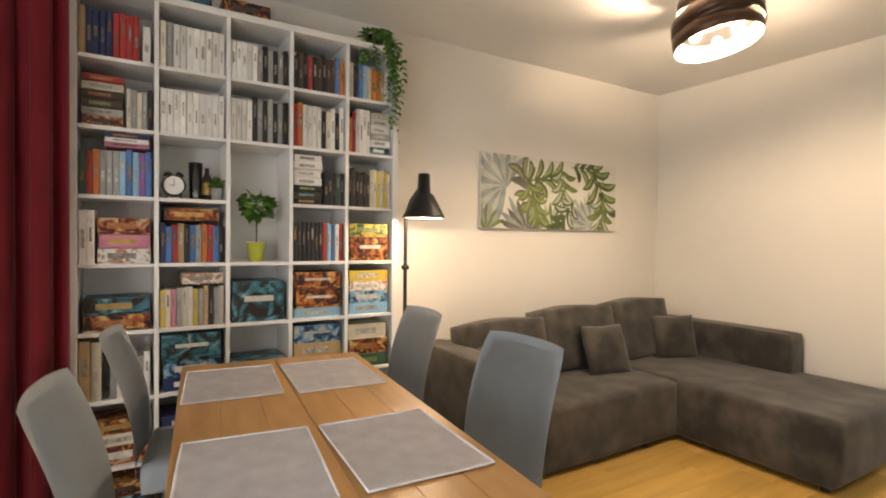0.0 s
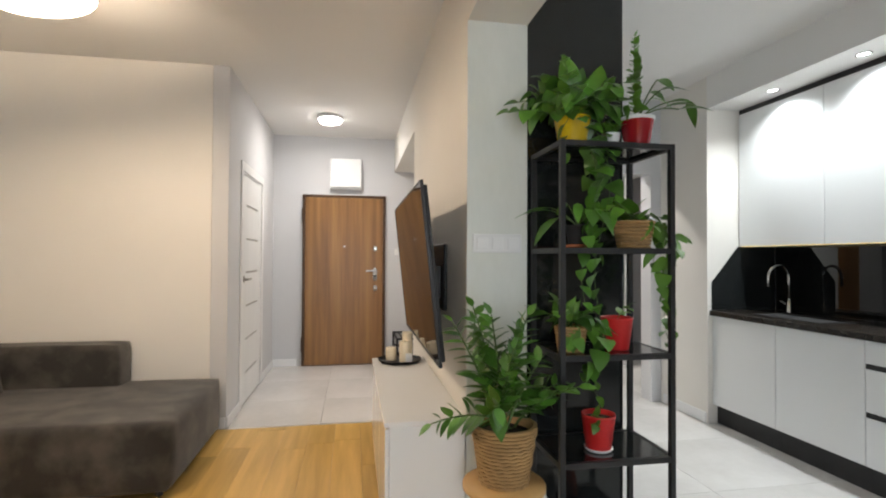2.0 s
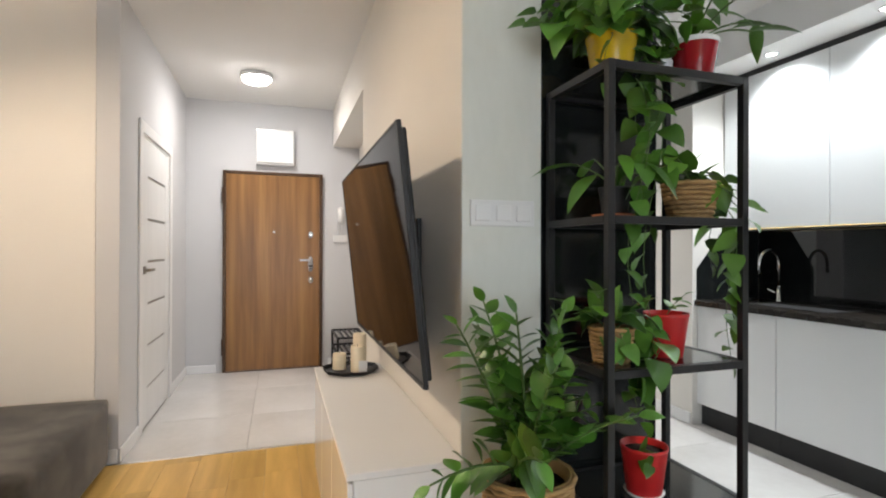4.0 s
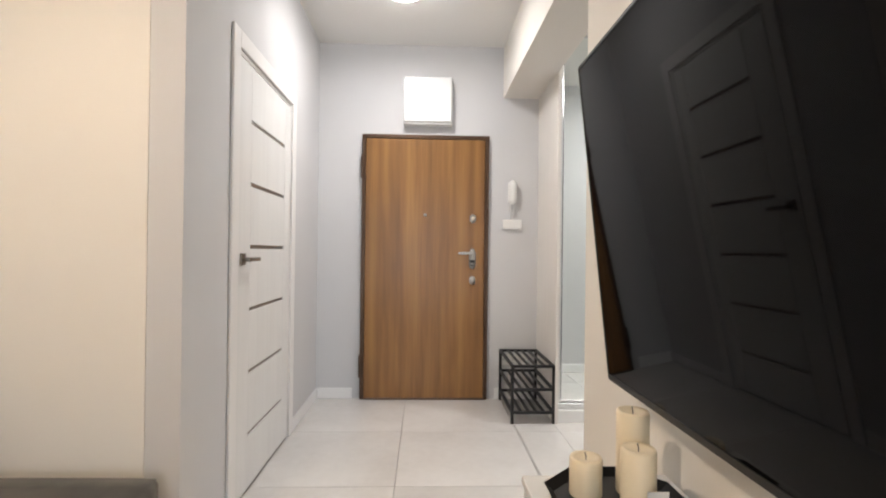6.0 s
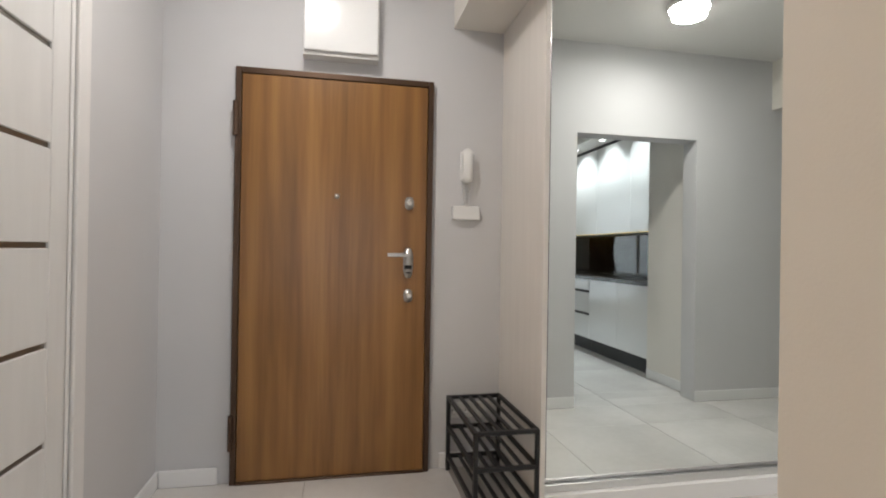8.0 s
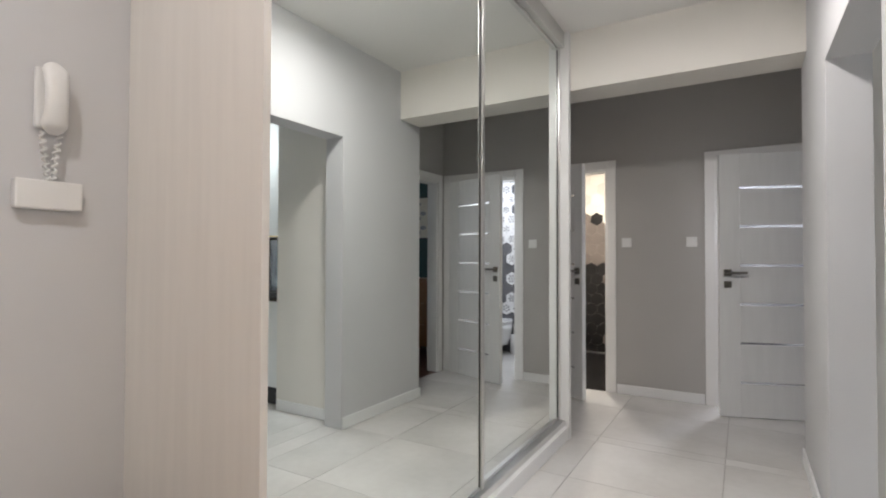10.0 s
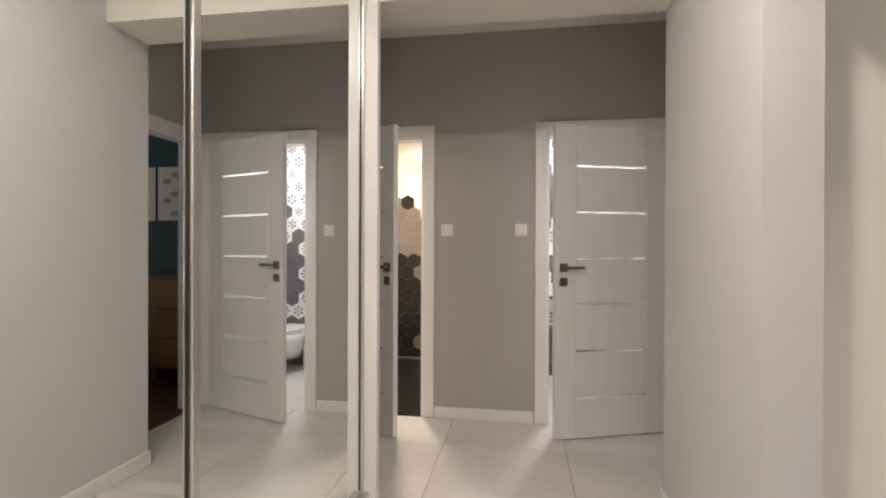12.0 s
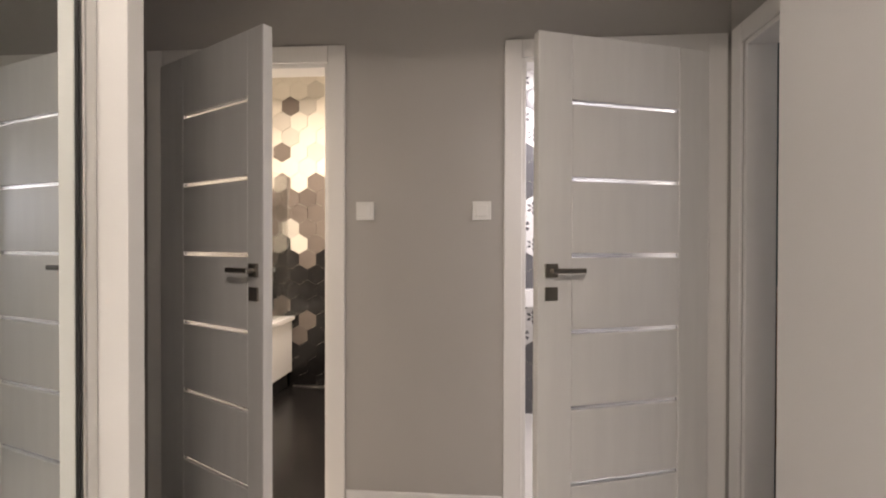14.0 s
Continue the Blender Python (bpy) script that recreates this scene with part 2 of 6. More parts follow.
def tube(bm, pts, r, n=6, r2=None):
    pts = [Vector(p) for p in pts]
    rings = []
    for i, p in enumerate(pts):
        d = (pts[min(i + 1, len(pts) - 1)] - pts[max(i - 1, 0)]).normalized()
        q = d.to_track_quat('Z', 'Y')
        rr = r + ((r if r2 is None else r2) - r) * i / (len(pts) - 1)
        rings.append([bm.verts.new(p + q @ Vector((rr * math.cos(k * math.tau / n), rr * math.sin(k * math.tau / n), 0))) for k in range(n)])
    for a, b in zip(rings, rings[1:]):
        for k in range(n):
            bm.faces.new((a[k], a[(k + 1) % n], b[(k + 1) % n], b[k]))
    bm.faces.new(rings[0][::-1])
    bm.faces.new(rings[-1])
    return bm


def grid(bm, fn, nu, nv):
    """A sheet of nu x nv quads; fn(u, v) gives the place for u, v in 0 to 1."""
    vs = [[bm.verts.new(fn(i / nu, j / nv)) for j in range(nv + 1)] for i in range(nu + 1)]
    for i in range(nu):
        for j in range(nv):
            bm.faces.new((vs[i][j], vs[i + 1][j], vs[i + 1][j + 1], vs[i][j + 1]))
    return bm


def prism(bm, outline, axis, lo, hi):
    """Extrudes an outline of (a, b) pairs along an axis from lo to hi."""
    def at(a, b, c):
        return {'x': (c, a, b), 'y': (a, c, b), 'z': (a, b, c)}[axis]
    f, g = ([bm.verts.new(at(a, b, c)) for a, b in outline] for c in (lo, hi))
    n = len(outline)
    for k in range(n):
        bm.faces.new((f[k], f[(k + 1) % n], g[(k + 1) % n], g[k]))
    bm.faces.new(f[::-1])
    bm.faces.new(g)
    bmesh.ops.recalc_face_normals(bm, faces=bm.faces)
    return bm


def meshed(name, bm, material, smooth=False):
    bmesh.ops.recalc_face_normals(bm, faces=bm.faces)
    me = bpy.data.meshes.new(name)
    bm.to_mesh(me)
    bm.free()
    for m in (material if isinstance(material, (list, tuple)) else [material]):
        me.materials.append(m)
    if smooth:
        me.polygons.foreach_set("use_smooth", [True] * len(me.polygons))
    return me


def part(name, bm, material, parent, label="", smooth=False, m=None):
    ob = new(name, bm if isinstance(bm, bpy.types.Mesh) else meshed(name, bm, material, smooth))
    ob.parent = parent
    if m:
        ob.matrix_basis = m
    return tagged(ob, label)


def thing(name, label, category, m=None, group=""):
    ob = new(name)
    ob.empty_display_size = 0.05
    if m:
        ob.matrix_basis = m
    return tagged(ob, label, category, group)


def solo(name, bm, material, label, category, m=None, group="", smooth=False):
    ob = new(name, bm if isinstance(bm, bpy.types.Mesh) else meshed(name, bm, material, smooth))
    if m:
        ob.matrix_basis = m
    return tagged(ob, label, category, group)


def structure(name, bm, material, label, category):
    return tagged(new(name, meshed(name, bm, material)), label, category, "", "structure")


def boxes(*rows):
    bm = bmesh.new()
    for r in rows:
        box(bm, *r)
    return bm


# ---- large structure ----
H, SOFFIT, EW = 2.77, 2.37, 6.22
structure("wall_north", boxes((-2.05, -1.9, 2.79, 2.93, 0, H), (-0.62, 4.15, 2.79, 2.93, 0, H), (-1.9, -0.62, 2.79, 2.93, 2.42, H), (-1.9, -0.62, 2.79, 2.93, -0.1, 0.06)), WHITE_WALL, "white painted living room wall behind the sofa", "wall")
structure("wall_west", boxes((-2.05, -1.9, -3.66, -1.9, 0, H), (-2.05, -1.9, 1.6, 2.79, 0, H), (-2.05, -1.9, -1.9, 1.6, 2.38, H), (-2.05, -1.9, -1.9, 1.6, -0.1, 0.05)), WHITE_WALL, "white painted living room wall", "wall")
structure("wall_east", boxes((4.03, 4.15, 0.962, 2.79, 0, H)), WHITE_WALL, "cream white living room wall beside the sofa", "wall")
structure("wall_corridor", boxes((4.03, 4.51, 0.84, 0.96, 0, H), (5.41, EW, 0.84, 0.96, 0, H), (4.51, 5.41, 0.84, 0.96, 2.05, H)), GREY_WALL, "pale grey corridor wall with a white door", "wall")
structure("wall_entrance", boxes((EW, EW + 0.15, 0.50, 0.96, 0, H), (EW, EW + 0.15, -3.44, -0.49, 0, H), (EW, EW + 0.15, -0.49, 0.50, 2.06, H)), GREY_WALL, "pale grey wall around the entrance door", "wall")
structure("wall_television", boxes((2.14, 4.14, -0.88, -0.60, 0, H)), WHITE_WALL, "white painted wall behind the television", "wall")
structure("wall_finish", boxes((2.132, 2.1395, -0.879, -0.601, 0, SOFFIT - 0.001)), PLASTER, "pale mottled plaster on the wall end", "wall finish")
structure("beam_corridor", boxes((-1.9, 2.14, -0.88, -0.60, SOFFIT, H), (4.14, EW, -0.88, -0.60, SOFFIT, H)), WHITE_WALL, "white painted ceiling beam along the corridor", "beam")
structure("wall_hall_west", boxes((4.10, 4.33, -1.76, -0.88, 0, H), (4.17, 4.33, -3.78, -2.79, 0, H), (4.17, 4.33, -2.79, -1.76, 2.08, H), (3.82, 4.17, -3.78, -3.52, 0, H)), GREY_WALL, "pale grey hall wall with the kitchen opening", "wall")
structure("wall_kitchen_east", boxes((3.55, 4.17, -3.52, -2.89, 0, H)), WHITE_WALL, "white wall return at the end of the kitchen units", "wall")
structure("wall_kitchen_south", boxes((-2.05, 3.82, -3.66, -3.52, 0, H)), WHITE_WALL, "white kitchen wall behind the cabinets", "wall")
structure("bulkhead", boxes((-1.9, 3.55, -3.52, -2.89, 2.51, H)), CEILING, "white lowered ceiling over the kitchen worktop", "bulkhead")
structure("beam_hall", boxes((3.95, 6.9, -3.779, -3.49, SOFFIT, H)), WHITE_WALL, "white painted beam across the hall", "beam")
structure("wall_bedroom_door", boxes((3.82, 3.95, -3.92, -3.78, 0, H), (3.82, 3.95, -4.83, -4.72, 0, H), (3.82, 3.95, -4.72, -3.92, 2.04, H)), DARK_WALL, "grey hall wall with the bedroom doorway", "wall")
structure("wall_hall_south", boxes((3.82, 4.04, -4.95, -4.83, 0, H), (4.84, 5.71, -4.95, -4.83, 0, H), (6.51, 7.42, -4.95, -4.83, 0, H), (4.04, 4.84, -4.95, -4.83, 2.04, H), (5.71, 6.51, -4.95, -4.83, 2.04, H)), DARK_WALL, "grey hall wall between two bathroom doors", "wall")
structure("wall_hall_east", boxes((6.9, 7.02, -4.83, -3.44, 0, H), (EW, 6.9, -3.50, -3.442, 0, SOFFIT)), DARK_WALL, "grey wall at the end of the hall", "wall")
structure("ceiling", boxes((-2.05, 7.45, -7.2, 2.93, H, H + 0.12)), CEILING, "smooth white painted ceiling", "ceiling")
structure("wall_bathroom", boxes((5.20, 5.32, -6.87, -4.95, 0, H), (7.30, 7.42, -6.87, -4.95, 0, H), (5.32, 7.30, -6.87, -6.75, 0, H)), WHITE_WALL, "white wall of the bathroom", "wall")
structure("wall_toilet", boxes((3.84, 3.90, -6.22, -4.952, 0, H), (3.84, 5.20, -6.34, -6.22, 0, H)), WHITE_WALL, "white wall of the toilet room", "wall")
structure("wall_bedroom", boxes((0.6, 3.835, -5.98, -5.85, 0, H), (0.48, 0.6, -5.98, -5.4, 0, H), (0.48, 0.6, -4.2, -3.66, 0, H), (0.48, 0.6, -5.4, -4.2, 0, 0.9), (0.48, 0.6, -5.4, -4.2, 2.3, H), (3.755, 3.835, -5.85, -4.952, 0, H), (3.755, 3.819, -4.952, -4.832, 0, H)), GREEN_WALL, "bottle green bedroom wall", "wall")
structure("floor_base", boxes((-2.05, 7.45, -7.2, 2.93, -0.2, -0.012)), GROUT, "screed under the floor tiles and planks", "floor")
structure("floor_bedroom", boxes((0.6, 3.95, -5.85, -3.66, -0.012, 0.0)), DARK_FLOOR, "dark brown bedroom floor", "floor")
structure("floor_bathroom", boxes((5.32, 7.30, -6.75, -4.83, -0.012, 0.0)), BATH_FLOOR, "black stone bathroom floor", "floor")
structure("floor_toilet", boxes((3.90, 5.20, -6.22, -4.83, -0.012, 0.0)), TILE, "pale grey toilet room floor", "floor")


def skirting(*rows):
    for x0, x1, y0, y1 in rows:
        bm = box(bmesh.new(), x0, x1, y0, y1, 0, 0.085, 0.004, 1)
        structure("baseboard", bm, SKIRTING, "white painted skirting board", "skirting")


skirting((4.03, 4.43, 0.826, 0.838), (5.49, EW - 0.002, 0.826, 0.838), (EW - 0.014, EW - 0.002, 0.56, 0.824), (EW - 0.014, EW - 0.002, -0.87, -0.55), (4.332, 4.344, -1.76, -0.90), (4.332, 4.344, -3.792, -2.79),
         (4.92, 5.63, -4.828, -4.816), (4.016, 4.028, 0.842, 0.98), (3.56, 4.12, -2.888, -2.876))


# ---- doors ----
def slot_door(name, label, m, width, handed, slots, glass, nick, both=False):
    """An interior door leaf in the local x-z plane, hinge at x = 0, with six slots. handed: -1 where the leaf runs to -x."""
    d = thing(name, label, "door", m, "interior doors")
    w, s = width, handed
    zs = [0.26 + k * (1.757 - 0.26) / 5 for k in range(6)]
    x0, x1 = ((0.15, w - 0.145) if s > 0 else (0.205, w - 0.10)) if glass else (0.10, w - 0.165)
    bm = bmesh.new()
    edges = [0.0] + [z + e for z in zs for e in (-0.009, 0.009)] + [2.02]
    for lo, hi in zip(edges[0::2], edges[1::2]):
        box(bm, s * (x0 + 0.001), s * (x1 - 0.001), -0.02, 0.02, lo, hi, 0.002, 1)
    part("panel", bm, WHITE_FOIL, d)
    for a, b in ((0.0, x0), (x1, w)):
        part("stile", box(bmesh.new(), s * a, s * b, -0.021, 0.021, 0.0, 2.02, 0.003, 1), WHITE_FOIL, d)
    for z in zs:
        part("slot_insert", box(bmesh.new(), s * x0, s * x1, -0.012, 0.012, z - 0.013, z + 0.013), SATIN_GLASS if glass else NICKEL, d, "pale frosted glass strip" if glass else "dark grey metal strip")
    hx = s * (w - 0.055)
    for side in ((-1, 1) if both else (-1,)):
        h = part("handle", boxes((hx - 0.026, hx + 0.026, side * 0.021, side * 0.031, 1.075, 1.127)), nick, d, "square satin metal rose with a lever")
        bm = rod(bmesh.new(), (hx, side * 0.03, 1.10), (hx, side * 0.062, 1.10), 0.010)
        box(bm, hx + s * 0.012, hx - s * 0.130, side * 0.052, side * 0.066, 1.091, 1.110, 0.003, 1)
        part("lever", bm, nick, h)
        if glass:
            part("keyhole_rose", boxes((hx - 0.026, hx + 0.026, side * 0.021, side * 0.029, 0.985, 1.037)), nick, h)
    for z in (0.25, 1.0, 1.80):
        part("hinge", rod(bmesh.new(), (-s * 0.008, 0.024 if not glass else -0.024, z - 0.045), (-s * 0.008, 0.024 if not glass else -0.024, z + 0.045), 0.007), STEEL, d)
    return d


def door_frame(name, axis, lo, hi, face, out, top, label):
    """A white lining with casings round an opening from lo to hi along an axis; face: the wall's visible face; out: +1 or -1, the way it looks."""
    d = tagged(thing(name, label, "door frame"), kind="structure")

    def piece(nm, a0, a1, b0, b1, z0, z1):
        r = (a0, a1, b0, b1, z0, z1) if axis == 'x' else (b0, b1, a0, a1, z0, z1)
        part(nm, box(bmesh.new(), *r, 0.003, 1), FRAME_WHITE, d)
    f = face
    piece("casing", lo - 0.075, lo + 0.004, f + out * 0.001, f + out * 0.014, 0, top + 0.075)
    piece("casing", hi - 0.004, hi + 0.075, f + out * 0.001, f + out * 0.014, 0, top + 0.075)
    piece("casing", lo + 0.004, hi - 0.004, f + out * 0.001, f + out * 0.014, top - 0.004, top + 0.075)
    piece("lining", lo - 0.0, lo + 0.022, f - out * 0.12, f, 0, top)
    piece("lining", hi - 0.022, hi, f - out * 0.12, f, 0, top)
    piece("lining", lo + 0.022, hi - 0.022, f - out * 0.12, f, top - 0.022, top)
    return d


door_frame("door_frame_1", 'x', 4.51, 5.41, 0.84, -1, 2.05, "white painted frame of the corridor door")
slot_door("room_door", "closed white door with dark metal strips and lever", pose(5.38, 0.862, 0.006, 0, 0, 0), 0.84, -1, 6, False, NICKEL)
door_frame("door_frame_2", 'x', 4.04, 4.84, -4.83, 1, 2.04, "white painted frame of the toilet door")
slot_door("toilet_door", "white door with frosted glass strips, standing ajar", pose(4.062, -4.805, 0.008, 0, 0, 20.0), 0.79, 1, 6, True, NICKEL, True)
door_frame("door_frame_3", 'x', 5.71, 6.51, -4.83, 1, 2.04, "white painted frame of the bathroom door")
slot_door("bathroom_door", "white door with frosted glass strips, half open", pose(6.488, -4.805, 0.008, 0, 0, -31), 0.79, -1, 6, True, NICKEL, True)
door_frame("door_frame_4", 'y', -4.72, -3.92, 3.95, 1, 2.04, "white painted frame of the bedroom doorway")

ed = thing("entrance_door", "closed walnut veneer entrance door with a dark frame", "door", pose(EW, 0.005, 0))
part("leaf", box(bmesh.new(), -0.030, 0.02, -0.465, 0.465, 0.012, 2.028, 0.003, 1), DOOR_WOOD, ed, "striped walnut veneer leaf")
for r in ((-0.034, 0.03, 0.467, 0.495, 0, 2.06), (-0.034, 0.03, -0.495, -0.467, 0, 2.06), (-0.034, 0.03, -0.466, 0.466, 2.031, 2.06)):
    part("frame", box(bmesh.new(), *r, 0.002, 1), BRONZE, ed, "dark brown steel frame")
part("threshold", box(bmesh.new(), -0.04, 0.03, -0.466, 0.466, 0.0, 0.011, 0.002, 1), BRONZE, ed)
for z in (0.26, 1.80):
    part("hinge", rod(bmesh.new(), (-0.044, 0.492, z - 0.085), (-0.044, 0.492, z + 0.085), 0.012, 10), BRONZE, ed)
part("peephole", turned(bmesh.new(), [(0.0, 0.006), (0.009, 0.006), (0.013, 0.0)], 16, pose(-0.030, 0.0, 1.437, 0, -90, 0)), STEEL, ed, smooth=True)


def oval(bm, y, z, w, h, d, n=24):
    pts = []
    for k in range(n):
        a = k * math.tau / n
        s = (abs(math.cos(a)) ** 0.75 * (1 if math.cos(a) > 0 else -1), abs(math.sin(a)) ** 0.75 * (1 if math.sin(a) > 0 else -1))
        pts.append((y + s[0] * w / 2, z + s[1] * h / 2))
    prism(bm, pts, 'x', -0.031 - d, -0.030)
    bmesh.ops.bevel(bm, geom=[e for e in bm.edges if all(abs(v.co.x + 0.031 + d) < 1e-4 for v in e.verts)], offset=0.004, segments=2, affect='EDGES')
    return bm


for z in (1.413, 0.930):
    lk = part("lock", oval(bmesh.new(), -0.372, z, 0.047, 0.066, 0.012), STEEL, ed, "round steel lock plate", True)
    part("knob", rod(bmesh.new(), (-0.042, -0.372, z), (-0.062, -0.372, z), 0.013, 16), CHROME, lk)
lk = part("lock", oval(bmesh.new(), -0.370, 1.10, 0.050, 0.158, 0.014), STEEL, ed, "long steel lock plate with a lever", True)
bm = rod(bmesh.new(), (-0.04, -0.370, 1.142), (-0.082, -0.370, 1.142), 0.011, 12)
box(bm, -0.088, -0.074, -0.378, -0.258, 1.132, 1.152, 0.005, 2)
part("lever", bm, STEEL, lk)
part("cover", box(bmesh.new(), -0.049, -0.045, -0.388, -0.350, 1.068, 1.088, 0.001, 1), BLACK_MATT, lk)
part("cover", box(bmesh.new(), -0.049, -0.045, -0.382, -0.356, 1.046, 1.054, 0.001, 1), BLACK_MATT, lk)

fb = thing("fuse_box", "white fuse box on the wall above the door", "fuse box", pose(EW, -0.005, 2.13))
part("body", box(bmesh.new(), -0.08, 0, -0.187, 0.187, 0.0, 0.365, 0.006, 2), PLASTIC, fb)
part("lid", box(bmesh.new(), -0.100, -0.081, -0.183, 0.183, 0.018, 0.362, 0.008, 3), WHITE_GLOSS, fb)

ic = thing("intercom", "white wall intercom handset with a coiled cord", "intercom", pose(EW, -0.677, 1.34))
part("base", box(bmesh.new(), -0.020, -0.001, -0.033, 0.033, 0.205, 0.365, 0.008, 3), PLASTIC, ic)


def grip(u, v):
    a = v * math.tau
    w = 0.026 + 0.010 * abs(2 * u - 1) ** 2.5
    end = min(1.0, 7 * u + 0.05, 7 * (1 - u) + 0.05) ** 0.5
    bow = 0.020 * math.sin(u * math.pi)
    return (-0.036 - bow + 0.015 * end * math.cos(a), w * end * math.sin(a), 0.188 + 0.190 * u)


part("handset", grid(bmesh.new(), grip, 22, 20), PLASTIC, ic, smooth=True)
part("junction_box", box(bmesh.new(), -0.028, -0.001, -0.075, 0.075, -0.005, 0.070, 0.004, 2), PLASTIC, ic)
for sg in (-1, 1):
    bm = tube(bmesh.new(), [(-0.022 + 0.006 * math.cos(k * 1.1), sg * (0.004 + 0.016 * k / 40) + 0.006 * math.sin(k * 1.1), 0.066 + 0.130 * k / 40) for k in range(41)], 0.0036, 5)
    part("cord", bm, PLASTIC, ic, "coiled white cord", True)


def plate(name, label, m, gangs):
    """A wall plate in the local x-z plane, looking to -y."""
    p = thing(name, label, "light switch" if "switch" in name else "socket", m)
    w = 0.071 * gangs + 0.012
    part("frame", box(bmesh.new(), -w / 2, w / 2, -0.010, -0.001, -0.042, 0.042, 0.003, 2), PLASTIC, p)
    for k in range(gangs):
        x = (k - (gangs - 1) / 2) * 0.071
        if "switch" in name:
            part("rocker", box(bmesh.new(), x - 0.026, x + 0.026, -0.017, -0.0105, -0.026, 0.026, 0.003, 2), WHITE_LACQUER, p)
        else:
            part("socket_well", turned(bmesh.new(), [(0.021, 0.0), (0.023, 0.004), (0.015, 0.004), (0.015, 0.001)], 20, pose(x, -0.011, 0, 90)), PLASTIC, p, smooth=True)
            part("pin_hole", boxes((x - 0.011, x - 0.006, -0.0155, -0.0115, -0.003, 0.003), (x + 0.006, x + 0.011, -0.0155, -0.0115, -0.003, 0.003)), BLACK_MATT, p)
    return p


plate("light_switch", "white triple light switch on the plaster wall end", pose(2.132, -0.738, 1.37, 0, 0, -90), 3)
plate("light_switch", "white double light switch near the hall corner", pose(3.915, -0.60, 1.355, 0, 0, 180), 2)
plate("light_switch", "white light switch on the grey hall wall", pose(5.542, -4.83, 1.36, 0, 0, 180), 1)
plate("light_switch", "white light switch on the grey hall wall", pose(5.014, -4.83, 1.36, 0, 0, 180), 1)
plate("wall_socket", "white triple socket low on the entrance wall", pose(EW - 0.002, -0.70, 0.31, 0, 0, -90), 3)

# ---- corridor ----
for px, py, lb in ((5.3, 0.145, "round white lit ceiling lamp in the corridor"), (5.03, -2.17, "round white lit ceiling lamp in the hall")):
  cl = thing("ceiling_light", lb, "ceiling lamp", pose(px, py, H), "round ceiling lamps")
  part("rim", turned(bmesh.new(), [(0.13, -0.001), (0.135, -0.02), (0.13, -0.035), (0.121, -0.035)], 40), WHITE_LACQUER, cl, smooth=True)
  part("diffuser", turned(bmesh.new(), [(0.120, -0.034), (0.116, -0.050), (0.098, -0.066), (0.060, -0.076), (0.0, -0.080)], 40), LED, cl, "glowing white diffuser", smooth=True)

sr = thing("shoe_rack", "black metal shoe rack with three slatted shelves", "shoe rack", pose(5.915, -0.735, 0))
for x in (-0.275, 0.275):
    for y in (-0.14, 0.14):
        part("post", box(bmesh.new(), x - 0.010, x + 0.010, y - 0.010, y + 0.010, 0, 0.395, 0.001, 1), BLACK_METAL, sr)
for z in (0.386, 0.230, 0.075):
    sh = part("shelf_frame", boxes((-0.265, 0.265, -0.149, -0.131, z - 0.009, z + 0.009), (-0.265, 0.265, 0.131, 0.149, z - 0.009, z + 0.009), (-0.284, -0.266, -0.131, 0.131, z - 0.009, z + 0.009), (0.266, 0.284, -0.131, 0.131, z - 0.009, z + 0.009)), BLACK_METAL, sr)
    for y in (-0.078, -0.026, 0.026, 0.078):
        part("slat", box(bmesh.new(), -0.266, 0.266, y - 0.008, y + 0.008, z - 0.006, z + 0.006), BLACK_METAL, sh)

# mirrored wardrobe
wr = thing("sliding_wardrobe", "built-in wardrobe with two mirrored sliding doors", "wardrobe", pose(5.70, 0, 0))
part("side_panel", box(bmesh.new(), -0.075, 0.519, -0.905, -0.882, 0, H - 0.002, 0.001, 1), CREAM_FOIL, wr, "cream side panel")
part("side_panel", box(bmesh.new(), -0.045, 0.519, -3.489, -3.444, 0, H - 0.002, 0.001, 1), WHITE_LACQUER, wr, "white end panel")
part("plinth", box(bmesh.new(), -0.042, 0.05, -3.443, -0.906, 0, 0.085, 0.002, 1), WHITE_LACQUER, wr)
part("bottom_rail", box(bmesh.new(), -0.018, 0.06, -3.443, -0.906, 0.086, 0.122, 0.002, 1), ALU, wr, "satin aluminium floor rail")
part("top_rail", box(bmesh.new(), -0.018, 0.06, -3.443, -0.906, 2.66, 2.765, 0.002, 1), ALU, wr, "satin aluminium top rail")
part("back", box(bmesh.new(), 0.49, 0.518, -3.443, -0.906, 0.0, 2.76), WHITE_FOIL, wr)
for y0, y1, dx in ((-2.24, -0.909, 0.012), (-3.442, -2.21, 0.026)):
    dr = part("sliding_door", boxes((dx - 0.002, dx + 0.016, y0 + 0.02, y1 - 0.02, 0.14, 2.64)), MIRROR, wr, "full height mirror")
    for a, b, g in ((y0, y0 + 0.030, y0 + 0.0302), (y1 - 0.030, y1, y1 - 0.0352)):
        part("stile", box(bmesh.new(), dx - 0.014, dx + 0.020, a, b, 0.124, 2.658, 0.004, 2), ALU, dr)
        # Dark line along the stile edge, drawn for the dark gap there.
        part("gasket", box(bmesh.new(), dx - 0.005, dx + 0.001, g, g + 0.005, 0.141, 2.639), BLACK_MATT, dr, "thin dark line drawn for the gap beside the stile")
    for a, b in ((0.124, 0.14), (2.64, 2.658)):
        part("door_rail", box(bmesh.new(), dx - 0.006, dx + 0.018, y0 + 0.02, y1 - 0.02, a, b, 0.002, 1), ALU, dr)

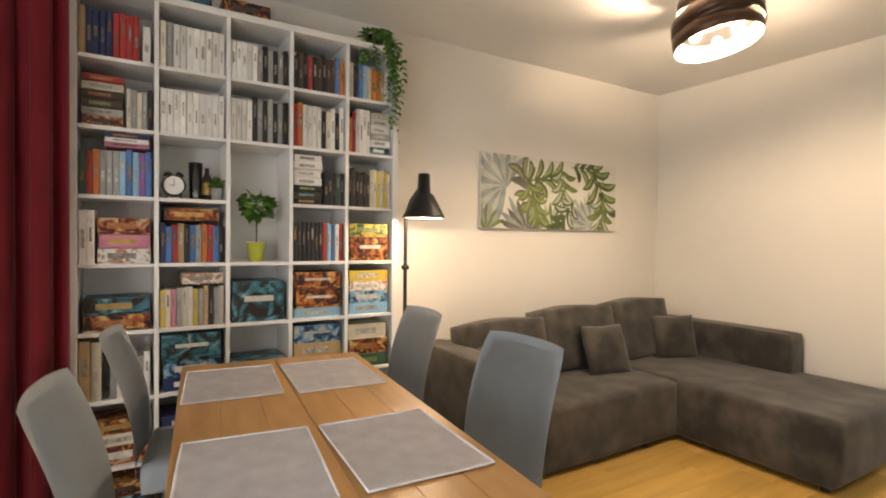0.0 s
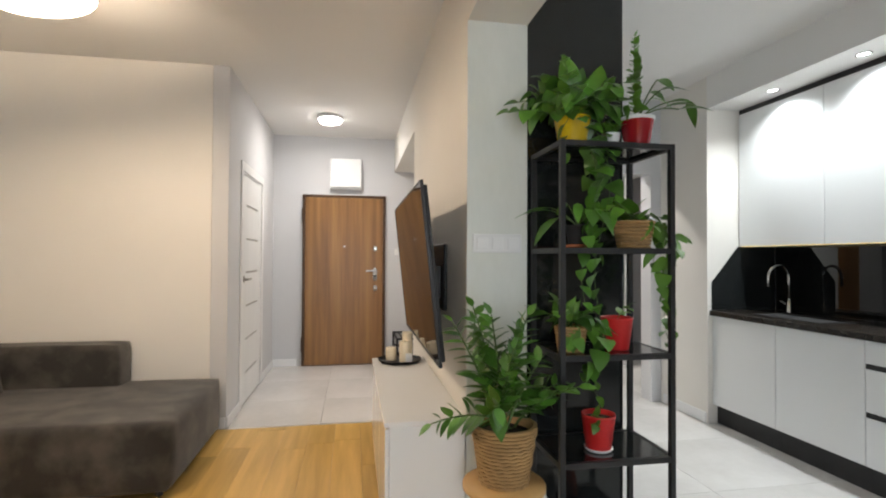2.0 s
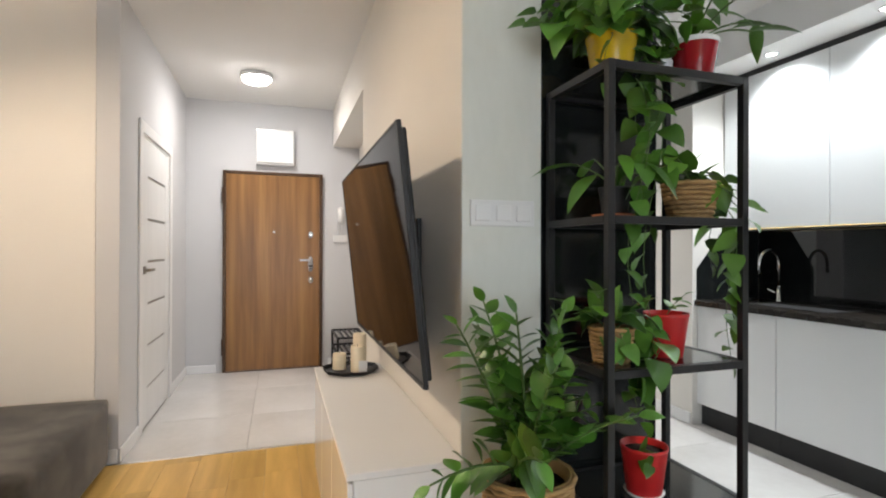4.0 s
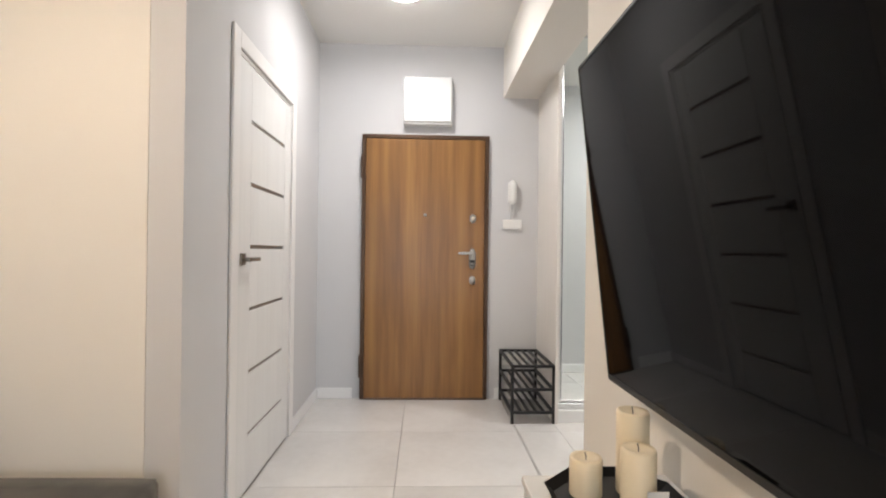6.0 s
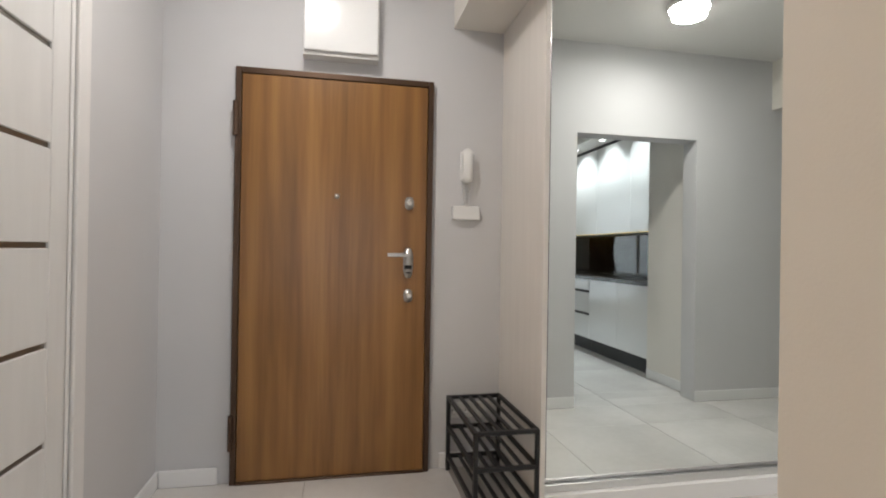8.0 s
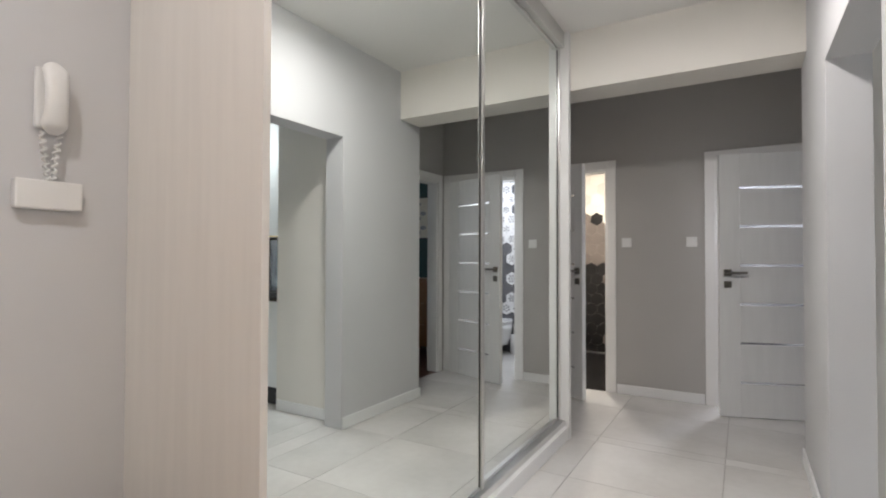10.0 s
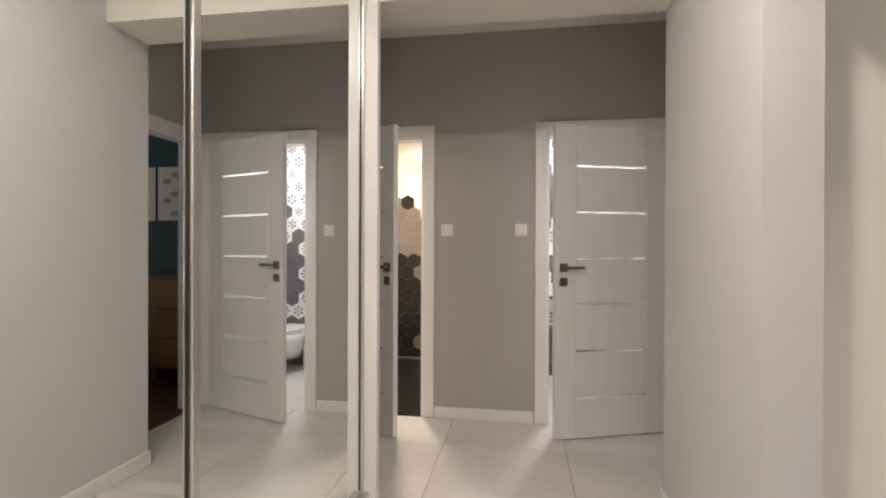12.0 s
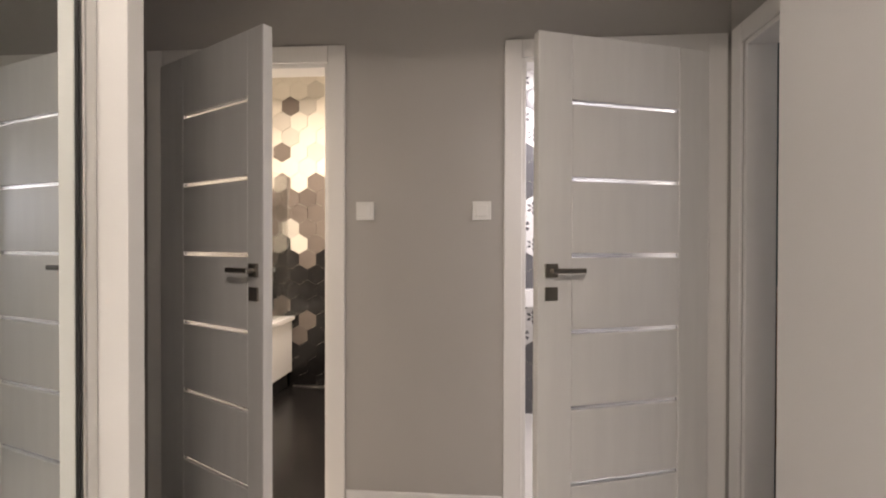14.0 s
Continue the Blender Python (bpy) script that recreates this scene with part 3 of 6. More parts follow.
# ---- television wall ----
tv = thing("television", "large black wall television tilted downwards, switched off", "television", pose(2.855, -0.455, 1.235) @ pose(0, 0, 0, 0, 0, 179.7) @ pose(0, 0, 0, 6.3))
part("screen", box(bmesh.new(), -0.722, 0.722, -0.018, -0.006, -0.400, 0.408), SCREEN, tv, "dark glossy screen")
bm = bmesh.new()
for r in ((-0.73, -0.7225), (0.7225, 0.73)):
    box(bm, r[0], r[1], -0.020, -0.004, -0.415, 0.415, 0.002, 1)
box(bm, -0.722, 0.722, -0.020, -0.004, 0.4085, 0.415)
box(bm, -0.722, 0.722, -0.020, -0.004, -0.415, -0.4005)
part("bezel", bm, BLACK_METAL, tv, "thin dark metal bezel")
part("back_cover", box(bmesh.new(), -0.715, 0.715, -0.003, 0.014, -0.395, 0.395, 0.006, 2), BLACK_MATT, tv)
part("electronics_housing", box(bmesh.new(), -0.45, 0.45, 0.015, 0.050, -0.36, 0.05, 0.015, 2), BLACK_MATT, tv)
wm = thing("wall_mount", "black steel television bracket on the wall", "bracket")
part("wall_plate", box(bmesh.new(), 2.60, 3.10, -0.598, -0.582, 1.02, 1.38, 0.003, 1), BLACK_METAL, wm)
part("arm", box(bmesh.new(), 2.70, 2.74, -0.581, -0.525, 1.08, 1.26, 0.003, 1), BLACK_METAL, wm)
part("arm", box(bmesh.new(), 2.96, 3.00, -0.581, -0.525, 1.08, 1.26, 0.003, 1), BLACK_METAL, wm)

tb = thing("television_bench", "long white lacquered television bench", "tv bench", pose(2.10, -0.60, 0))
part("body", box(bmesh.new(), 0.0, 1.39, 0.012, 0.34, 0.07, 0.585, 0.003, 1), WHITE_LACQUER, tb)
part("top", box(bmesh.new(), -0.004, 1.394, 0.004, 0.362, 0.586, 0.606, 0.003, 2), WHITE_LACQUER, tb)
part("plinth", box(bmesh.new(), 0.03, 1.36, 0.03, 0.30, 0.0, 0.069), BLACK_MATT, tb)
for k in range(3):
    part("drop_front", box(bmesh.new(), 0.003 + k * 0.4625, 0.460 + k * 0.4625, 0.3415, 0.358, 0.075, 0.575, 0.002, 1), WHITE_GLOSS, tb)

tray = thing("candle_tray", "dark octagonal metal tray on the bench", "tray", pose(3.345, -0.415, 0.607))
oct8 = [(0.155 * math.cos(k * math.pi / 4 + 0.39), 0.155 * math.sin(k * math.pi / 4 + 0.39)) for k in range(8)]
part("base", prism(bmesh.new(), [(a * 0.86, b * 0.86) for a, b in oct8], 'z', 0.0, 0.006), BLACK_METAL, tray)
bm = bmesh.new()
lo, hi = [[bm.verts.new((a * s, b * s, z)) for a, b in oct8] for s, z in ((0.86, 0.006), (1.0, 0.022))]
for k in range(8):
    bm.faces.new((lo[k], lo[(k + 1) % 8], hi[(k + 1) % 8], hi[k]))
bmesh.ops.solidify(bm, geom=bm.faces, thickness=0.003)
part("rim", bm, BLACK_METAL, tray)


def candle(dx, dy, r, h):
    c = thing("pillar_candle", "ivory pillar candle standing on the dark tray", "candle", pose(3.345 + dx, -0.415 + dy, 0.6135), "candles on the tray")
    part("wax", turned(bmesh.new(), [(r * 0.97, 0), (r, 0.004), (r, h - 0.006), (r * 0.93, h), (r * 0.7, h - 0.003), (r * 0.25, h - 0.008), (0.0, h - 0.009)], 28), CANDLE, c, smooth=True)
    part("wick", tube(bmesh.new(), [(0, 0, h - 0.010), (0.001, 0, h), (0.004, 0.001, h + 0.007)], 0.0012, 5), BLACK_MATT, c)


candle(-0.045, -0.030, 0.036, 0.135)
candle(0.035, 0.055, 0.036, 0.085)
candle(0.045, -0.055, 0.036, 0.185)
solo("price_tag", box(bmesh.new(), -0.0008, 0.0008, -0.022, 0.022, 0.0, 0.062), PLASTIC, "small white paper tag leaning on a candle", "tag", pose(3.262, -0.468, 0.6135, 0, -4, 0))

# ---- living room: sofa ----
def cushion(w, d, h, puff=0.35, n=12):
    """A soft block with rounded, slightly swollen faces, centred, resting on z = 0."""
    bm = bmesh.new()
    bmesh.ops.create_cube(bm, size=1.0)
    bmesh.ops.subdivide_edges(bm, edges=bm.edges, cuts=n, use_grid_fill=True)
    for v in bm.verts:
        x, y, z = (2 * c for c in v.co)
        k = 0.055
        q = Vector((x, y, z))
        inner = Vector([max(-1 + k, min(1 - k, c)) for c in q])
        o = q - inner
        if o.length > 0:
            q = inner + o.normalized() * min(o.length, k)
        sw = (1 - q.x ** 2) * (1 - q.y ** 2) * (1 - q.z ** 2) ** 0
        fx, fy, fz = (1 - q.y ** 2) * (1 - q.z ** 2), (1 - q.x ** 2) * (1 - q.z ** 2), (1 - q.x ** 2) * (1 - q.y ** 2)
        s = puff * 0.25
        q = Vector((q.x * (1 - s * 0.3 + s * fx), q.y * (1 - s * 0.3 + s * fy), q.z * (1 - s * 0.3 + s * fz)))
        wob = noise.noise(q * 1.7 + Vector((w * 9, d * 7, h * 5))) * 0.02
        v.co = Vector((q.x * w / 2, q.y * d / 2, (q.z * (1 + wob) + 1) * h / 2))
    return bm


def pillow(s, t):
    """A square pillow standing on its edge, thin at the seams, with drawn-out corners."""
    bm = bmesh.new()
    for side in (-1, 1):
        def at(u, v):
            a, b = 2 * u - 1, 2 * v - 1
            pull = 1 - 0.06 * (1 - abs(a * b))
            th = (1 - abs(a) ** 2.6) ** 0.6 * (1 - abs(b) ** 2.6) ** 0.6
            wob = 1 + 0.15 * noise.noise(Vector((a * 2, b * 2, s * 7)))
            return (a * pull * s / 2, side * t / 2 * th * wob, (b * pull + 1) * s / 2)
        grid(bm, at, 18, 18)
    bmesh.ops.remove_doubles(bm, verts=bm.verts, dist=0.0008)
    return bm


so = thing("corner_sofa", "dark grey corduroy corner sofa with a chaise", "sofa")
part("seat_base", cushion(2.30, 0.98, 0.365, 0.06), SOFA, so, smooth=True, m=pose(2.71, 2.265, 0.035))
part("chaise_base", cushion(1.08, 1.93, 0.37, 0.06), SOFA, so, smooth=True, m=pose(3.42, 1.815, 0.035))
part("backrest", cushion(2.55, 0.24, 0.58, 0.08), SOFA, so, smooth=True, m=pose(2.72, 2.655, 0.06))
part("backrest", cushion(0.22, 1.28, 0.66, 0.10), SOFA, so, "low back along the wall", True, pose(3.90, 2.13, 0.03))
part("armrest", cushion(0.22, 1.0, 0.63, 0.12), SOFA, so, smooth=True, m=pose(1.49, 2.26, 0.03))
for x, w, a, hh in ((1.92, 0.72, 3, 0.41), (2.62, 0.74, -2, 0.46), (3.34, 0.72, 2, 0.48)):
    part("back_cushion", cushion(w, 0.24, hh, 0.5), SOFA, so, "plump loose back cushion", True, pose(x, 2.44, 0.39, -13, 0, a))
for x, y in ((1.45, 1.82), (2.6, 1.82), (2.95, 0.93), (3.88, 0.93), (1.45, 2.7), (3.9, 2.7)):
    part("foot", rod(bmesh.new(), (x, y, 0), (x, y, 0.07), 0.022, 10), BLACK_MATT, so)
for x, y, rz, lean, s in ((1.76, 2.16, 12, -30, 0.34), (2.68, 2.16, -10, -22, 0.38), (3.56, 2.22, -22, -16, 0.38)):
    solo("throw_pillow", pillow(s, 0.15), SOFA, "square dark grey pillow leaning on the sofa back", "pillow", pose(x, y, 0.378, lean, 0, rz), "throw pillows", True)

# ---- dining table and chairs ----
TT = pose(0.225, 1.39, 0, 0, 0, -5.5)
dt = thing("dining_table", "oiled oak dining table with four grey placemats", "table", TT)
for k in range(6):
    part("board", box(bmesh.new(), -0.41 + k * 0.13667, -0.4105 + (k + 1) * 0.13667, -0.875, 0.875, 0.722, 0.754, 0.002, 1), TABLE_WOOD, dt)
for x in (-0.365, 0.365):
    part("apron", box(bmesh.new(), x - 0.012, x + 0.012, -0.78, 0.78, 0.63, 0.721), TABLE_WOOD, dt)
for y in (-0.80, 0.80):
    part("apron", box(bmesh.new(), -0.33, 0.33, y - 0.012, y + 0.012, 0.63, 0.721), TABLE_WOOD, dt)
    for x in (-0.365, 0.365):
        part("leg", box(bmesh.new(), x - 0.038, x + 0.038, y - 0.038, y + 0.038, 0, 0.7215, 0.004, 1), TABLE_WOOD, dt)


def placemat(x, y, rz):
    p = thing("placemat", "pale grey woven cotton placemat on the table", "placemat", TT @ pose(x, y, 0.755, 0, 0, rz), "placemats on the table")
    bm = grid(bmesh.new(), lambda u, v: ((u - 0.5) * 0.355, (v - 0.5) * 0.475, 0.004 + 0.0012 * noise.noise(Vector((u * 5 + x, v * 6 + y, 2.0)))), 16, 20)
    bmesh.ops.solidify(bm, geom=bm.faces, thickness=0.0035)
    part("cloth", bm, MAT_CLOTH, p, smooth=True)
    bm = bmesh.new()
    for s in (-1, 1):
        tube(bm, [(s * 0.1765, -0.2365 + k * 0.473 / 12, 0.0045) for k in range(13)], 0.0034, 6)
        tube(bm, [(-0.1765 + k * 0.353 / 10, s * 0.2365, 0.0045) for k in range(11)], 0.0034, 6)
    part("hem", bm, MAT_CLOTH, p, smooth=True)


placemat(-0.215, 0.495, -1.5)
placemat(0.185, 0.475, 1)
placemat(-0.215, -0.37, -2)
placemat(0.190, -0.375, 2)


def chair_at(m, label):
    c = thing("dining_chair", label, "chair", m, "chairs round the table")

    def back(u, v):
        z = 0.44 + 0.54 * v
        half = 0.226 + 0.012 * math.sin(v * math.pi * 0.8) - 0.012 * v
        lean = -0.20 - 0.07 * v - 0.05 * v ** 2 + 0.02 * math.sin(v * math.pi)
        x = (u - 0.5) * 2
        corner = 1 - 0.05 * max(0.0, (v - 0.86) / 0.14) ** 2
        return (x * half * corner, lean - 0.025 * (1 - x * x), z - 0.010 * abs(x) ** 3 * v)
    bm = grid(bmesh.new(), back, 10, 16)
    bmesh.ops.solidify(bm, geom=bm.faces, thickness=0.058)
    es = [e for e in bm.edges if e.is_manifold and e.calc_face_angle(0) > 1.0]
    bmesh.ops.bevel(bm, geom=es, offset=0.018, segments=3, affect='EDGES')
    part("backrest", bm, CHAIR_CLOTH, c, smooth=True)
    part("seat", cushion(0.45, 0.45, 0.11, 0.25, 8), CHAIR_CLOTH, c, smooth=True, m=pose(0, 0.03, 0.38))
    for x in (-0.18, 0.18):
        for y in (-0.16, 0.21):
            part("leg", rod(bmesh.new(), (x, y, 0.385), (x * 1.1, y * 1.15, 0), 0.018, 8, 0.012), BLACK_METAL, c)
    return c


lab = "grey-blue upholstered dining chair tucked under the oak table"
ch = chair_at(pose(0.70, 1.19, 0, 0, 0, 92), lab)
copy_thing(ch, pose(0.75, 2.11, 0, 0, 0, 88))
copy_thing(ch, pose(-0.16, 1.26, 0, 0, 0, -97))
copy_thing(ch, pose(-0.05, 2.06, 0, 0, 0, -98))

# ---- pendant lamp ----
pl = thing("ceiling_lamp", "brown metal band ceiling lamp, lit, white inside", "ceiling lamp", pose(2.36, 1.24, 2.31))
part("canopy", turned(bmesh.new(), [(0.0, 0.458), (0.075, 0.458), (0.075, 0.425), (0.06, 0.42), (0.0, 0.42)], 28), STEEL, pl, smooth=True)
part("stem", rod(bmesh.new(), (0, 0, 0.20), (0, 0, 0.425), 0.012, 10), STEEL, pl)


def band(tilt, turn, z, r, h):
    outer = bmesh.new()
    m = pose(0, 0, z, tilt, 0, turn)
    n = 56
    rings = []
    for rr, zz in ((r, -h / 2), (r * 1.015, 0), (r, h / 2), (r - 0.004, h / 2), (r * 1.015 - 0.004, 0), (r - 0.004, -h / 2)):
        rings.append([outer.verts.new((rr * math.cos(k * math.tau / n), rr * math.sin(k * math.tau / n), zz)) for k in range(n)])
    for i in range(6):
        a, b = rings[i], rings[(i + 1) % 6]
        for k in range(n):
            f = outer.faces.new((a[k], a[(k + 1) % n], b[(k + 1) % n], b[k]))
            f.material_index = 1 if i in (3, 4) else 0
    bmesh.ops.transform(outer, matrix=m, verts=outer.verts)
    part("band", outer, [BRONZE, BAND_INSIDE], pl, "brown band, white inside", True)


band(8, 20, 0.305, 0.195, 0.080)
band(-18, 75, 0.255, 0.216, 0.075)
band(16, 150, 0.200, 0.222, 0.072)
band(-10, 10, 0.145, 0.216, 0.080)
for k in range(3):
    a = k * math.tau / 3 + 0.5
    part("arm", tube(bmesh.new(), [(0, 0, 0.235), (0.05 * math.cos(a), 0.05 * math.sin(a), 0.235), (0.085 * math.cos(a), 0.085 * math.sin(a), 0.22)], 0.013, 8), STEEL, pl)
    part("bulb", turned(bmesh.new(), [(0.0, -0.058), (0.020, -0.052), (0.030, -0.030), (0.026, -0.008), (0.014, 0.010)], 16, pose(0.115 * math.cos(a), 0.115 * math.sin(a), 0.17)), BULB, pl, "lit warm bulb", True)

# ---- floor lamp ----
fl = thing("floor_lamp", "black metal floor lamp with a lit conical shade", "floor lamp", pose(1.19, 2.56, 0))
part("base", turned(bmesh.new(), [(0.0, 0.0), (0.13, 0.0), (0.132, 0.012), (0.12, 0.02), (0.02, 0.026), (0.0, 0.026)], 32), BLACK_METAL, fl, smooth=True)
part("pole", rod(bmesh.new(), (0, 0, 0.02), (0, 0, 1.50), 0.012, 10), BLACK_METAL, fl)
part("joint", rod(bmesh.new(), (-0.02, 0, 1.18), (0.02, 0, 1.18), 0.016, 12), BLACK_METAL, fl)
part("arm", tube(bmesh.new(), [(0, 0, 1.50), (0, -0.06, 1.60), (0, -0.15, 1.655), (0, -0.22, 1.665)], 0.008, 8), BLACK_METAL, fl)
sm = pose(0, -0.235, 1.485)
part("shade", turned(bmesh.new(), [(0.034, 0.265), (0.040, 0.15), (0.058, 0.14), (0.125, 0.012), (0.127, 0.0), (0.122, 0.004), (0.055, 0.134), (0.030, 0.145), (0.028, 0.26)], 36, sm), BLACK_METAL, fl, smooth=True)
part("reflector", turned(bmesh.new(), [(0.120, 0.003), (0.0535, 0.131), (0.026, 0.142), (0.0, 0.142)], 36, sm, False), BAND_INSIDE, fl, "white inside of the shade", True)
part("bulb", turned(bmesh.new(), [(0.0, 0.022), (0.022, 0.030), (0.032, 0.055), (0.024, 0.085), (0.014, 0.10)], 18, sm), BULB, fl, "lit warm bulb", True)

# ---- painting ----
pa = thing("canvas_picture", "wide canvas print of green monstera leaves", "picture", pose(2.66, 2.79, 1.737))
part("canvas", box(bmesh.new(), -0.745, 0.745, -0.030, -0.001, -0.288, 0.288, 0.004, 2), CANVAS, pa)
INKS = [mat("canvas_ink_" + n, c, 0.8, vary=0.3, scale=9, fine=300, bump=0.3, second=d) for n, c, d in (
    ("dark_green", (0.055, 0.085, 0.030), (0.13, 0.17, 0.060)), ("olive", (0.12, 0.17, 0.045), (0.24, 0.29, 0.10)), ("lime", (0.26, 0.32, 0.08), (0.40, 0.44, 0.20)), ("blue_grey", (0.24, 0.28, 0.29), (0.42, 0.46, 0.46)), ("brown_shade", (0.12, 0.11, 0.085), (0.22, 0.20, 0.16)), ("pale_sage", (0.46, 0.50, 0.44), (0.60, 0.61, 0.55)))]
rnd = random.Random(8)


coats = itertools.count()


def stroke(name, root, tip, bow, wide, ink):
    """One brushed lobe from root to tip, bent sideways by bow, cut at the canvas edge, a hair above the one before."""
    root, tip = Vector(root), Vector(tip)
    d = tip - root
    nrm = Vector((-d.y, d.x)).normalized()
    y = -0.0303 - next(coats) * 0.000012
    bm, n = bmesh.new(), 7
    lo, hi = [], []
    for k in range(n + 1):
        t = k / n
        c = root + d * t + nrm * bow * math.sin(math.pi * t * 0.8)
        w = wide * (0.25 + 0.75 * math.sin(math.pi * min(1.0, t * 0.80 + 0.10)) ** 0.7) * (1 - 0.9 * max(0, t - 0.82) / 0.18)
        for row, sg in ((lo, -1), (hi, 1)):
            p = c + nrm * w * sg
            row.append(bm.verts.new((max(-0.742, min(0.742, p.x)), y, max(-0.285, min(0.285, p.y)))))
    for k in range(n):
        bm.faces.new((lo[k], lo[k + 1], hi[k + 1], hi[k]))
    part(name, bm, INKS[ink], pa)


def monstera(cx, cz, size, ang, inks):
    """A split leaf: two fans of broad curved lobes off a midrib, each with a lighter streak on it."""
    ax = Vector((math.cos(ang), math.sin(ang)))
    side = Vector((-ax.y, ax.x))
    mid = Vector((cx, cz))
    lobes = 4
    for k in range(lobes):
        for sg in (-1, 1):
            t = (k + 0.25) / lobes
            root = mid + ax * size * (t * 0.80 - 0.42)
            reach = size * 0.46 * (1 - 0.6 * abs(t - 0.3) ** 1.2) * rnd.uniform(0.88, 1.1)
            tip = root + side * sg * reach + ax * size * (0.05 + 0.42 * t)
            stroke("painted_lobe", root, tip, sg * -size * 0.10, size * 0.078 * rnd.uniform(0.85, 1.12), inks[0])
            if rnd.random() < 0.8:
                stroke("painted_streak", root.lerp(tip, 0.15), root.lerp(tip, 0.90), sg * -size * 0.09, size * 0.036, inks[1])
    stroke("painted_midrib", mid - ax * size * 0.50, mid + ax * size * 0.52, size * 0.02, size * 0.016, inks[0])


def fan(cx, cz, size, a0, a1, n, inks):
    """A fan palm: long blades spread from one point, light and dark in turn."""
    for k in range(n):
        a = a0 + (a1 - a0) * k / (n - 1)
        r = size * rnd.uniform(0.85, 1.1)
        stroke("painted_blade", (cx, cz), (cx + r * math.cos(a), cz + r * math.sin(a)), 0.01, size * 0.085, inks[k % 2])


fan(-0.52, 0.03, 0.36, 0.9, 4.4, 15, (3, 5))
fan(-0.30, -0.31, 0.30, 0.3, 2.8, 12, (3, 4))
fan(-0.70, -0.30, 0.20, 0.4, 2.0, 7, (1, 3))
fan(0.42, -0.27, 0.30, 1.2, 3.4, 12, (3, 5))
fan(-0.02, -0.30, 0.24, 0.9, 2.4, 7, (5, 1))
monstera(-0.27, 0.02, 0.40, 2.0, (4, 2))
monstera(-0.14, 0.12, 0.40, 0.2, (0, 2))
monstera(0.10, 0.06, 0.36, -1.5, (1, 5))
monstera(-0.22, -0.08, 0.36, -1.2, (1, 2))
monstera(0.12, -0.16, 0.34, -2.3, (0, 5))
monstera(0.36, 0.24, 0.34, 0.0, (0, 2))
monstera(0.54, 0.06, 0.44, -1.1, (0, 2))
monstera(0.56, -0.17, 0.38, -1.7, (1, 5))

# ---- window and curtain ----
w2 = tagged(thing("window_2", "wide evening window of the living room", "window"), kind="structure")
bm = boxes((-2.0, -1.94, -1.9, -1.84, 0.05, 2.38), (-2.0, -1.94, 1.54, 1.6, 0.05, 2.38), (-2.0, -1.94, -1.84, 1.54, 2.32, 2.38), (-2.0, -1.94, -1.84, 1.54, 0.05, 0.12), (-2.0, -1.94, -0.72, -0.66, 0.12, 2.32), (-2.0, -1.94, 0.42, 0.48, 0.12, 2.32))
part("window_frame", bm, WHITE_LACQUER, w2)
for a, b in ((-1.84, -0.72), (-0.66, 0.42), (0.48, 1.54)):
    g = part("pane", boxes((-1.974, -1.966, a, b, 0.12, 2.32)), GLASS, w2)
    g.visible_shadow = False
w3 = tagged(thing("window_3", "evening window of the bedroom", "window"), kind="structure")
part("window_frame", boxes((0.52, 0.57, -5.4, -5.34, 0.9, 2.3), (0.52, 0.57, -4.26, -4.2, 0.9, 2.3), (0.52, 0.57, -5.34, -4.26, 2.24, 2.3), (0.52, 0.57, -5.34, -4.26, 0.9, 0.96)), WHITE_LACQUER, w3)
g = part("pane", boxes((0.541, 0.549, -5.34, -4.26, 0.96, 2.24)), GLASS, w3)
g.visible_shadow = False
wd = tagged(thing("window_1", "dark evening window behind the red curtain", "window"), kind="structure")
bm = boxes((-1.9, -1.84, 2.83, 2.89, 0.06, 2.42), (-0.68, -0.62, 2.83, 2.89, 0.06, 2.42), (-1.84, -0.68, 2.83, 2.89, 2.36, 2.42), (-1.84, -0.68, 2.83, 2.89, 0.06, 0.13), (-1.29, -1.23, 2.83, 2.89, 0.13, 2.36))
part("window_frame", bm, WHITE_LACQUER, wd)
for a, b in ((-1.84, -1.29), (-1.23, -0.68)):
    g = part("pane", boxes((a, b, 2.855, 2.863, 0.13, 2.36)), GLASS, wd)
    g.visible_shadow = False
cu = thing("curtain", "long crimson curtain hanging beside the bookcase", "curtain")


def drape(x0, x1, y, folds, seed):
    def at(u, v):
        x = x0 + (x1 - x0) * u
        s = math.sin(u * folds * math.tau + 0.5 * noise.noise(Vector((u * 3, v * 1.2, seed))))
        return (x + 0.012 * math.cos(u * folds * math.tau * 2), y + (0.040 + 0.018 * (1 - v)) * s + 0.02 * noise.noise(Vector((u * 5, v * 2, seed + 3))), 0.02 + 2.63 * v)
    bm = grid(bmesh.new(), at, 90, 26)
    bmesh.ops.solidify(bm, geom=bm.faces, thickness=0.003)
    return bm


part("cloth", drape(-0.86, -0.53, 2.40, 2.6, 1.0), CURTAIN, cu, "crimson pleated cloth", True)
cr = thing("curtain_rail", "white ceiling rail carrying the curtain", "curtain rail")
part("rail", boxes((-1.9, -0.56, 2.385, 2.425, 2.745, 2.768)), WHITE_LACQUER, cr)
for k in range(9):
    x = -0.89 + k * 0.039
    part("glider", boxes((x - 0.004, x + 0.004, 2.39, 2.42, 2.645, 2.746)), PLASTIC, cr)
# Dark pleated sheet added before the glass, standing in for the dark evening window.
cu2 = thing("net_curtain", "dark blue grey sheet added to stand in for the dark window", "curtain")
part("cloth", drape(-1.35, -0.905, 2.46, 6, 4.0), mat("dark_window_blue", (0.02, 0.022, 0.035), 0.85, vary=0.2, scale=5, fine=300), cu2, smooth=True)

